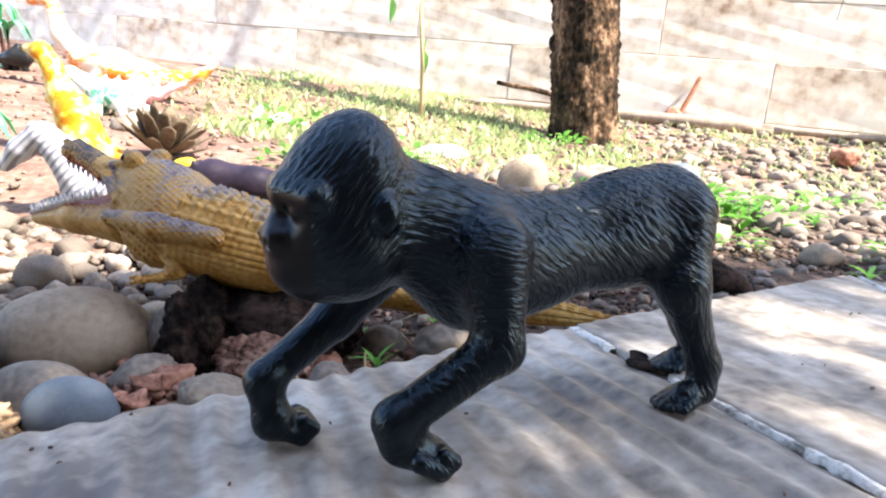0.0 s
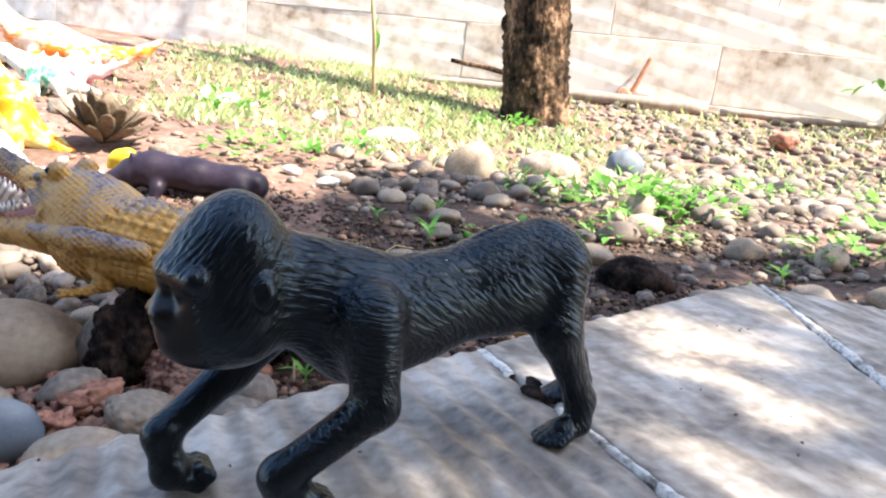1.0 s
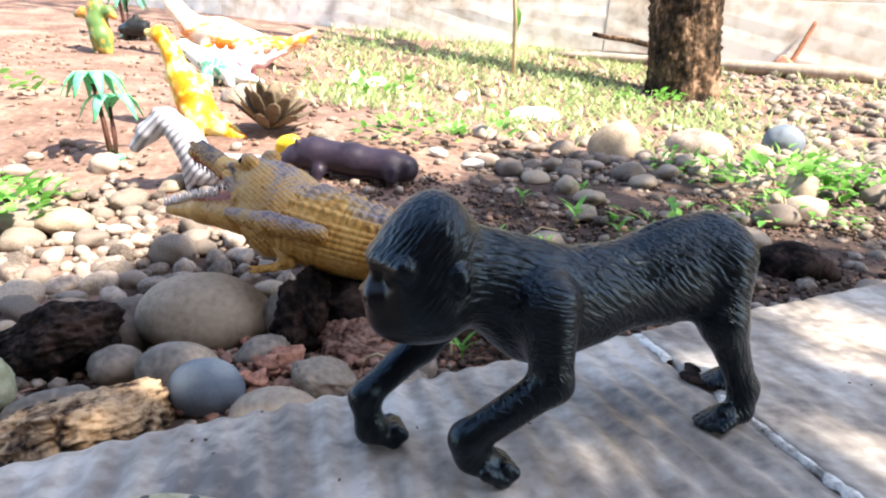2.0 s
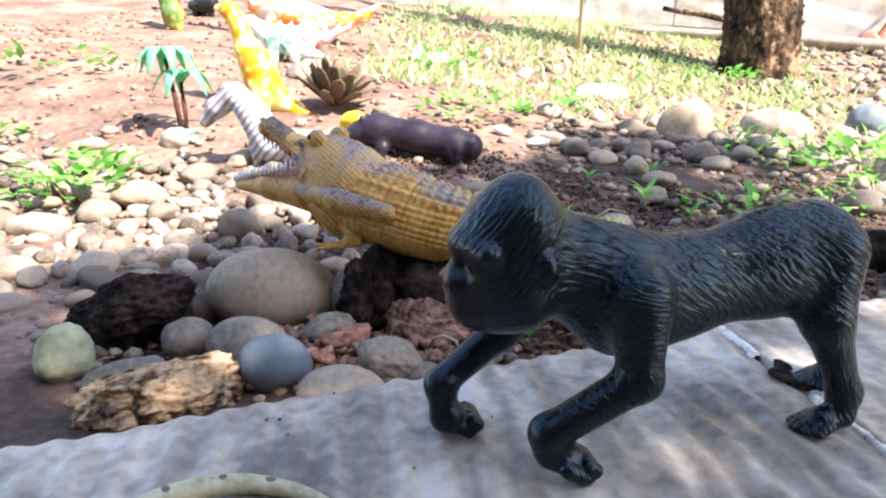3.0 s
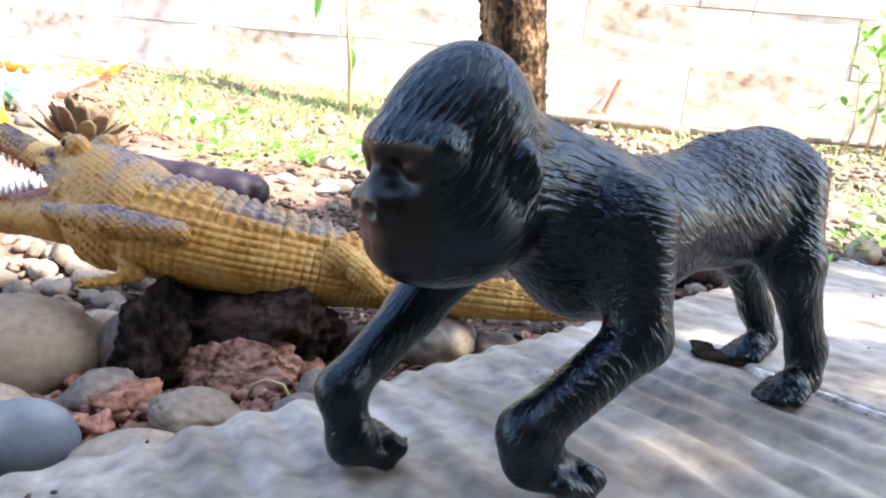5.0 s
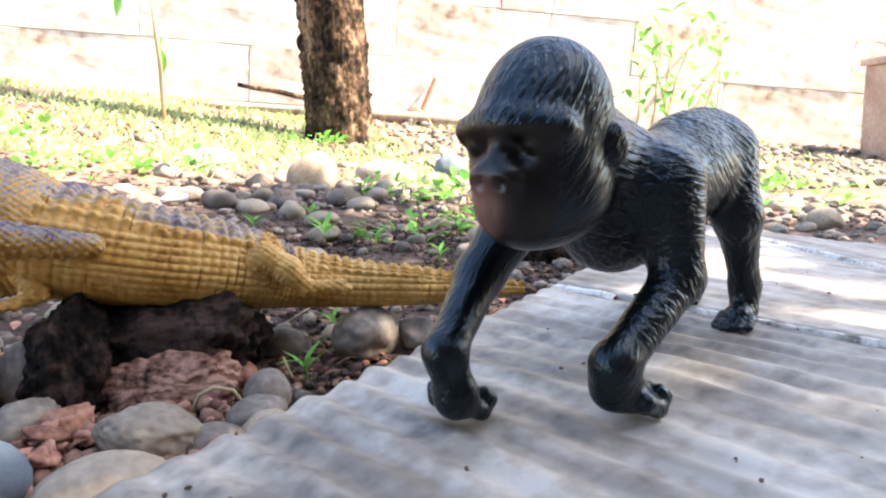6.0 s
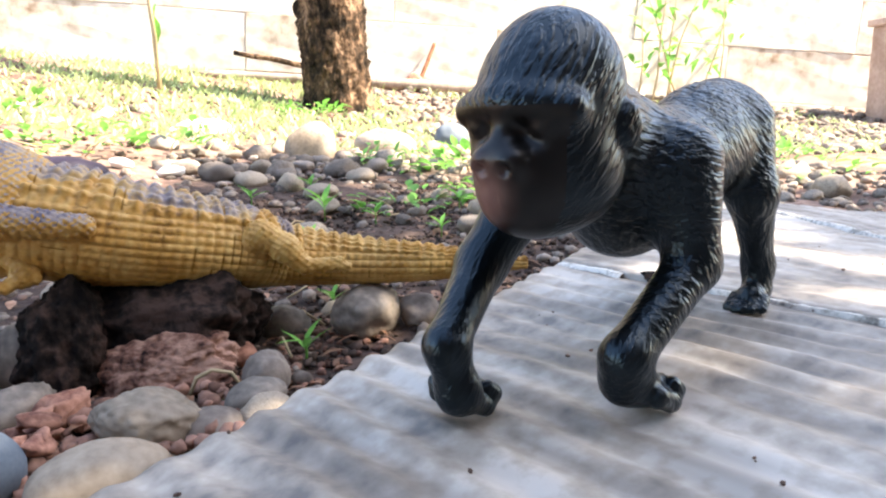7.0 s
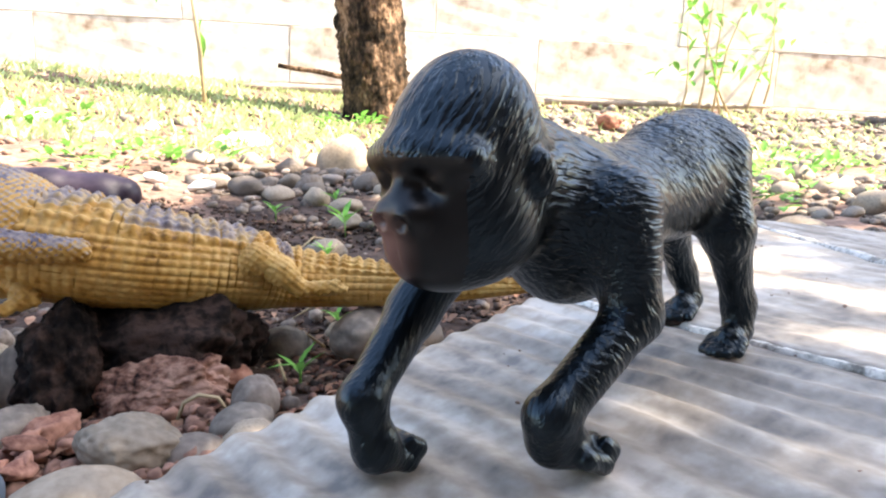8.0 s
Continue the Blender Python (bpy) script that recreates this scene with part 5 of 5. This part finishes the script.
def stripes(m, tilt, period, dark):
    """Painted stripes round the neck and trunk."""
    n, l = m.node_tree.nodes, m.node_tree.links
    tc, mp, t, ramp, mul = (n.new(k) for k in ("ShaderNodeTexCoord", "ShaderNodeMapping", "ShaderNodeTexWave", "ShaderNodeValToRGB", "ShaderNodeMixRGB"))
    mp.inputs["Rotation"].default_value = (0, radians(tilt), 0)
    t.inputs["Scale"].default_value, t.inputs["Distortion"].default_value, t.inputs["Detail"].default_value = 0.314 / period, 1.6, 1
    ramp.color_ramp.elements[0].position, ramp.color_ramp.elements[1].position = 0.30, 0.52
    ramp.color_ramp.elements[0].color = (*dark, 1)
    mul.blend_type, mul.inputs["Fac"].default_value = "MULTIPLY", 1.0
    b = n["Principled BSDF"]
    l.new(tc.outputs["Object"], mp.inputs["Vector"])
    l.new(mp.outputs["Vector"], t.inputs["Vector"])
    l.new(t.outputs["Fac"], ramp.inputs["Fac"])
    l.new(b.inputs["Base Color"].links[0].from_socket, mul.inputs["Color1"])
    l.new(ramp.outputs["Color"], mul.inputs["Color2"])
    l.new(mul.outputs["Color"], b.inputs["Base Color"])


stripes(M_ZEBRA, -50, 0.0115, (0.42, 0.42, 0.46))
M_YELLOW = mat("yellow_orange_plastic", [(0.49, (0.66, 0.20, 0.01)), (0.53, (0.68, 0.42, 0.03)), (0.62, (0.78, 0.66, 0.30))], 22, 0.4, 0.2, 0.002, 60)
M_ORANGE = mat("orange_white_plastic", [(0.46, (0.78, 0.24, 0.03)), (0.56, (0.80, 0.66, 0.52))], 7, 0.4, 0.2, 0.002, 50, stretch=(1, 1, 2.4))
M_GREEN = mat("green_white_plastic", [(0.47, (0.10, 0.40, 0.25)), (0.52, (0.66, 0.72, 0.66))], 12, 0.4, 0.2, 0.002, 60)
M_GREENORANGE = mat("green_orange_plastic", [(0.49, (0.09, 0.16, 0.05)), (0.54, (0.24, 0.24, 0.06)), (0.60, (0.60, 0.24, 0.05))], 9, 0.4, 0.2, 0.002, 40)
M_PINK = mat("pink_plastic", [(0.4, (0.66, 0.28, 0.36)), (0.6, (0.78, 0.58, 0.60))], 14, 0.4, 0.2, 0.002, 60)
M_HIPPO = mat("dark_purple_rubber", [(0.3, (0.008, 0.006, 0.012)), (0.7, (0.032, 0.022, 0.036))], 20, 0.45, 0.3, 0.002, 120)
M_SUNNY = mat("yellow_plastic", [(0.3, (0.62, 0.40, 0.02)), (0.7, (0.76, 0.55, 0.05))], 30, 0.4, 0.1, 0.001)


def figure(name, at, chains, step, material, label, category, k=0.012):
    """A moulded animal: tapering limbs, each chain a list of (x, y, z, radius) from the base, melted together."""
    def field(P):
        d = None
        for chain in chains:
            for a, b in zip(chain, chain[1:]):
                c = cone(P, a[:3], b[:3], a[3], b[3])
                d = c if d is None else blend(d, c, k)
        return d
    allp = np.array([p for c in chains for p in c])
    pad = allp[:, 3].max() + 2 * step
    v, f = nets(field, allp[:, :3].min(0) - pad, allp[:, :3].max(0) + pad, step)
    ob = from_arrays(name, v, f, material)
    ob.location = at
    return tagged(ob, label, category)


figure("zebra_figure", (-0.57, 1.09, 0.068), [
    [(-0.022, 0.0, 0.082, 0.027), (0.0, 0.0, 0.044, 0.03), (0.111, 0.0, 0.039, 0.03)],
    [(-0.018, 0.0, 0.069, 0.028), (-0.036, 0.0, 0.104, 0.026), (-0.061, 0.0, 0.131, 0.021)],
    [(-0.068, 0.0, 0.131, 0.022), (-0.103, 0.0, 0.109, 0.018), (-0.13, 0.0, 0.084, 0.011)],
    [(-0.072, -0.01, 0.138, 0.005), (-0.079, -0.01, 0.15, 0.003)],
    [(-0.069, 0.012, 0.139, 0.005), (-0.072, 0.012, 0.15, 0.003)],
    [(-0.026, -0.01, 0.045, 0.013), (-0.028, -0.01, -0.001, 0.006)],
    [(0.001, 0.012, 0.037, 0.013), (-0.001, 0.012, -0.004, 0.006)],
    [(0.099, -0.01, 0.026, 0.014), (0.101, -0.01, -0.007, 0.006)],
    [(0.116, 0.012, 0.027, 0.014), (0.119, 0.012, -0.008, 0.006)]],
    0.0030, M_ZEBRA, "grey and white striped plastic zebra figure", "toy zebra", 0.008)
figure("dinosaur_figure", (-0.76, 1.42, 0.14), [
    [(-0.088, 0.0, 0.231, 0.009), (-0.061, 0.0, 0.225, 0.016), (-0.04, 0.0, 0.201, 0.018)],
    [(-0.057, 0.0, 0.228, 0.016), (-0.035, 0.0, 0.179, 0.02), (-0.023, 0.0, 0.14, 0.028), (-0.0, 0.0, 0.103, 0.039), (0.011, 0.0, 0.061, 0.042)],
    [(0.013, 0.0, 0.055, 0.038), (0.046, 0.0, 0.03, 0.026), (0.085, 0.0, 0.009, 0.018), (0.121, 0.0, -0.008, 0.009)],
    [(-0.025, 0.0, 0.145, 0.011), (-0.051, 0.0, 0.13, 0.008)],
    [(-0.026, 0.03, 0.14, 0.012), (-0.053, 0.03, 0.123, 0.008)],
    [(0.019, -0.03, 0.05, 0.024), (0.009, -0.03, 0.017, 0.018), (0.022, -0.03, -0.008, 0.014)],
    [(0.008, 0.03, 0.047, 0.025), (0.007, 0.03, 0.008, 0.018), (0.024, 0.03, -0.016, 0.013)]],
    0.005, M_YELLOW, "yellow and orange plastic dinosaur figure standing upright", "toy dinosaur")
g = ground_z(-1.2, 2.6)
figure("dinosaur_figure", (-1.2, 2.60, g), [
    [(-0.27, 0, 0.36, 0.026), (-0.33, 0, 0.35, 0.018)], [(-0.26, 0, 0.35, 0.026), (-0.23, 0, 0.23, 0.032), (-0.15, 0, 0.14, 0.05), (-0.04, 0, 0.11, 0.07), (0.08, 0, 0.075, 0.055)],
    [(0.08, 0, 0.075, 0.05), (0.20, 0, 0.065, 0.034), (0.28, 0, 0.085, 0.022), (0.345, 0, 0.125, 0.010)], [(-0.08, 0.04, 0.06, 0.035), (-0.07, 0.045, 0.0, 0.025)], [(-0.08, -0.04, 0.06, 0.035), (-0.06, -0.045, 0.0, 0.025)],
    [(0.06, 0.04, 0.05, 0.035), (0.06, 0.045, 0.0, 0.025)], [(0.06, -0.04, 0.05, 0.035), (0.07, -0.045, 0.0, 0.025)]],
    0.008, M_ORANGE, "orange and white plastic long-necked dinosaur figure", "toy dinosaur", 0.02)
g = ground_z(-1.0, 2.1)
figure("dinosaur_figure", (-1.0, 2.10, g), [
    [(-0.135, 0, 0.13, 0.020), (-0.165, 0, 0.12, 0.014)], [(-0.13, 0, 0.125, 0.022), (-0.07, 0, 0.085, 0.034), (0.0, 0, 0.055, 0.036), (0.06, -0.01, 0.03, 0.022), (0.135, -0.02, 0.012, 0.007)],
    [(-0.05, 0.025, 0.04, 0.02), (-0.055, 0.028, 0.004, 0.012)], [(-0.05, -0.025, 0.04, 0.02), (-0.045, -0.028, 0.004, 0.012)], [(0.02, 0.02, 0.03, 0.018), (0.025, 0.028, 0.004, 0.012)], [(0.02, -0.02, 0.03, 0.018), (0.03, -0.028, 0.004, 0.012)]],
    0.006, M_GREEN, "green and white plastic dinosaur figure", "toy dinosaur")
g = ground_z(-1.05, 2.33)
figure("dinosaur_figure", (-1.05, 2.33, g), [
    [(-0.19, 0, 0.10, 0.022), (-0.10, 0, 0.075, 0.034), (0.0, 0, 0.065, 0.036), (0.08, 0, 0.06, 0.02), (0.17, 0, 0.095, 0.008)], [(-0.08, 0.03, 0.05, 0.02), (-0.08, 0.03, 0.0, 0.014)], [(-0.08, -0.03, 0.05, 0.02), (-0.08, -0.03, 0.0, 0.014)],
    [(0.03, 0.03, 0.05, 0.02), (0.03, 0.03, 0.0, 0.014)], [(0.03, -0.03, 0.05, 0.02), (0.03, -0.03, 0.0, 0.014)]] + [[(-0.1 + 0.045 * k, 0, 0.10 - 0.002 * k, 0.008), (-0.09 + 0.045 * k, 0, 0.125 - 0.003 * k, 0.003)] for k in range(6)],
    0.006, M_PINK, "pink plastic spined dinosaur figure", "toy dinosaur")
g = ground_z(-0.33, 1.2)
figure("hippo_figure", (-0.33, 1.20, g), [
    [(-0.105, 0.0, 0.045, 0.026), (-0.075, 0, 0.050, 0.030), (0.0, 0, 0.038, 0.030), (0.07, 0, 0.026, 0.029), (0.10, 0, 0.022, 0.026)], [(-0.115, 0, 0.04, 0.022), (-0.14, -0.005, 0.028, 0.020)],
    [(-0.06, -0.026, 0.02, 0.013), (-0.065, -0.03, 0.004, 0.010)], [(0.08, -0.026, 0.016, 0.013), (0.08, -0.03, 0.004, 0.010)], [(-0.10, 0.014, 0.068, 0.006), (-0.102, 0.018, 0.076, 0.004)], [(-0.10, -0.014, 0.068, 0.006), (-0.102, -0.018, 0.076, 0.004)]],
    0.0035, M_HIPPO, "dark purple-brown rubber hippo figure lying on the soil", "toy hippo")
g = ground_z(-0.475, 1.26)
figure("duck_figure", (-0.475, 1.26, g), [[(-0.008, 0, 0.014, 0.012), (0.006, 0, 0.018, 0.013)], [(-0.010, 0, 0.044, 0.014), (0.006, 0, 0.046, 0.015)], [(-0.004, 0, 0.030, 0.011), (-0.002, 0, 0.040, 0.012)], [(-0.022, -0.004, 0.040, 0.006), (-0.028, -0.006, 0.026, 0.004)]],
       0.0035, M_SUNNY, "small bright yellow plastic figure behind the hippo", "toy")
figure("dinosaur_figure", (-1.7, 2.56, 0.375), [
    [(-0.041, 0.0, 0.182, 0.027), (-0.041, 0.0, 0.123, 0.038), (-0.029, 0.0, 0.068, 0.041), (-0.026, 0.0, 0.027, 0.03)],
    [(-0.037, 0.0, 0.144, 0.023), (-0.093, 0.0, 0.162, 0.02), (-0.124, 0.0, 0.155, 0.014)],
    [(-0.032, 0.0, 0.148, 0.022), (0.014, 0.0, 0.164, 0.02), (0.036, 0.0, 0.142, 0.013)],
    [(-0.041, 0.0, 0.058, 0.027), (-0.054, 0.0, 0.006, 0.018)],
    [(-0.017, 0.0, 0.053, 0.027), (-0.004, 0.0, 0.005, 0.018)],
    [(-0.041, 0.0, 0.182, 0.027), (-0.04, 0.0, 0.22, 0.022)]],
    0.007, M_GREENORANGE, "olive green and orange plastic dinosaur figure standing upright", "toy dinosaur", 0.015)
figure("bull_figure", (-1.8, 2.9, 0.45), [
    [(-0.049, 0.0, 0.046, 0.023), (0.001, 0.0, 0.05, 0.038), (0.045, 0.0, 0.049, 0.033)],
    [(0.01, 0.0, 0.074, 0.023), (0.019, 0.0, 0.098, 0.013)],
    [(-0.029, 0.0, 0.031, 0.018), (-0.033, 0.0, 0.002, 0.013)],
    [(0.037, 0.0, 0.03, 0.018), (0.043, 0.0, -0.004, 0.013)],
    [(0.047, 0.0, 0.063, 0.018), (0.075, 0.0, 0.072, 0.01)]],
    0.007, M_EYE, "small glossy black plastic animal figure", "toy animal", 0.012)

# toy palm
palm = empty("toy_palm", pose(-0.848, 1.24, ground_z(-0.848, 1.24)))
tagged(palm, "small plastic toy palm tree with bright green fronds", "toy palm")
M_PALMGREEN = mat("green_plastic", [(0.3, (0.05, 0.40, 0.16)), (0.7, (0.18, 0.62, 0.34))], 30, 0.4, 0.1, 0.001)
M_PALMTRUNK = mat("brown_plastic", [(0.3, (0.05, 0.022, 0.018)), (0.7, (0.12, 0.05, 0.035))], 40, 0.5, 0.4, 0.002)
bm = bmesh.new()
bmesh.ops.create_cone(bm, cap_ends=True, segments=20, radius1=0.024, radius2=0.018, depth=0.010)
part("base", bm, M_PALMGREEN, palm).location = (0, 0, 0.004)
for dx, h in ((-0.004, 0.150), (0.006, 0.105)):
    tube([(dx, 0, 0), (dx * 2 - 0.004, 0, h * 0.5), (dx * 3 - 0.012, 0, h)], [0.006, 0.005, 0.004], 8, 1.0, "trunk", M_PALMTRUNK, palm, 0.2)
for n, (cx, cz, count) in enumerate(((-0.022, 0.150, 8), (0.010, 0.105, 5))):
    for k in range(count):
        a = 2 * math.pi * k / count + n
        pts = [Vector((cx, 0, cz)) + Vector((math.cos(a) * 0.065 * t, math.sin(a) * 0.065 * t, 0.035 * math.sin(t * 2.6) - 0.045 * t * t)) for t in (0, 0.25, 0.5, 0.75, 1)]
        tube(pts, [0.004, 0.012, 0.014, 0.010, 0.002], 6, 0.18, "frond", M_PALMGREEN, palm)

copy_thing(palm, pose(-1.86, 2.95, ground_z(-1.86, 2.95), 0, 0, 70) @ Matrix.Scale(1.5, 4))

# dried seed head
M_POD = mat("dry_pod", [(0.3, (0.05, 0.036, 0.024)), (0.7, (0.20, 0.15, 0.10))], 30, 0.85, 0.5, 0.002, 150)
pod = empty("seed_head", pose(-0.605, 1.46, ground_z(-0.605, 1.46), 0, 14, 0))
tagged(pod, "grey-brown dried spiky seed head lying on the soil", "seed head")
for k in range(34):
    a, lift = k * 2.39996, 0.30 + 0.95 * (k / 34)
    d = Vector((math.cos(a) * math.cos(lift), math.sin(a) * math.cos(lift), math.sin(lift)))
    ln = q.uniform(0.085, 0.120)
    tube([d * ln * t + Vector((0, 0, 0.01 + 0.012 * t * t)) for t in (0, 0.35, 0.7, 0.92, 1)], [0.005, 0.012, 0.017, 0.013, 0.004], 6, 0.16, "bract", M_POD, pod)

# tail of a toy lizard that lies on the slab
M_LIZARD = mat("lizard_skin", [(0.36, (0.17, 0.15, 0.09)), (0.52, (0.35, 0.31, 0.19)), (0.66, (0.46, 0.41, 0.28))], 60, 0.5, 0.4, 0.001, 300)
M_BAND = mat("dark_band", [(0.3, (0.03, 0.035, 0.03)), (0.7, (0.10, 0.11, 0.10))], 60, 0.5, 0.3, 0.001, 300)
path = [(-0.172, 0.060, 0.0085), (-0.169, 0.100, 0.0075), (-0.165, 0.140, 0.0065), (-0.158, 0.166, 0.0058), (-0.146, 0.181, 0.0051), (-0.126, 0.1905, 0.0043), (-0.097, 0.188, 0.0031), (-0.066, 0.172, 0.0010)]
fine = []
for i in range(len(path) - 1):
    p = [path[max(i - 1, 0)], path[i], path[i + 1], path[min(i + 2, len(path) - 1)]]
    for f in [k / 10 for k in range(10)]:
        fine.append([0.5 * (2 * b + (c - a) * f + (2 * a - 5 * b + 4 * c - d) * f * f + (3 * b - a - 3 * c + d) * f ** 3) for a, b, c, d in zip(*p)])
fine.append(list(path[-1]))
lizard = tube([(x, y, SLAB_Z + rr * 0.9 + 0.0006) for x, y, rr in fine], [rr for _, _, rr in fine], 16, 0.9, "lizard_tail", M_LIZARD, None, 0.06)
for ring in (24, 34, 45, 53):
    spot = [fine[min(ring + k, len(fine) - 1)] for k in (-2, -1, 0, 1, 2)]
    tube([(x, y, SLAB_Z + rr * 1.28 + 0.0006) for x, y, rr in spot], [rr * f for (_, _, rr), f in zip(spot, (0.25, 0.60, 0.68, 0.60, 0.25))], 12, 0.85, "spot", M_BAND, lizard, 0.1)
tagged(lizard, "yellow-green rubber lizard tail with dark spots lying on the slab", "toy lizard")

# grit and crumbs on the slab
bits = []
for _ in range(60):
    t = q.uniform(-0.30, 0.25)
    b = q.uniform(0.01, 0.30)
    p = CORNER + EDGE * t + JOINT * b
    if p.x > 0.30:
        continue
    bits.append((p.x, p.y))


def grit(rr):
    x, y = bits[rr.randrange(len(bits))]
    z = SLAB_Z + 0.0008 if (Vector((x, y)) - CORNER).dot(Vector((0.939, 0.345))) < 0 else SLAB_Z - 0.001
    return x + rr.uniform(-0.01, 0.01), y + rr.uniform(-0.01, 0.01), z, rr.uniform(0.0004, 0.0013)


scatter("grit", "dark grains of soil on the slab", "grit", M_CRUMB, 70, grit, seed=9, lumps=0.4)

# dry leaves and bark scraps among the stones
M_LITTER = leaf_mat("dry_leaf", (0.16, 0.07, 0.04), (0.42, 0.24, 0.15), 0.5)
spots = []
while len(spots) < 420:
    x, y = q.uniform(-0.42, 0.25), q.uniform(0.43, 1.2)
    if under_slab(x, y) or (y > 0.75 and q.random() < 0.6):
        continue
    a = q.uniform(0, 6.28)
    spots.append(((x, y, ground_z(x, y) + q.uniform(0.003, 0.010)), (math.cos(a), math.sin(a), q.uniform(-0.25, 0.45)), q.uniform(0.008, 0.024), q.uniform(0.004, 0.012)))
tagged(leaves_mesh("leaf_litter", spots, M_LITTER), "reddish brown dry leaf scraps between the stones", "leaf litter", kind="stuff")
for k, (x, y, ln) in enumerate([(-0.118, 0.50, 0.03), (-0.06, 0.56, 0.04), (0.02, 0.72, 0.06), (-0.19, 0.46, 0.03), (0.10, 0.80, 0.06), (-0.02, 0.62, 0.05), (0.05, 1.0, 0.07)]):
    a = k * 1.7
    z = ground_z(x, y)
    tagged(tube([(x, y, z + 0.006), (x + ln * 0.5 * math.cos(a), y + ln * 0.5 * math.sin(a), z + 0.016), (x + ln * math.cos(a), y + ln * math.sin(a), z + 0.005)], [0.0013, 0.0012, 0.0008], 6, 1.0, "dry_stalk", M_STRAW),
           "thin curved dry stalk on the soil", "stalk")
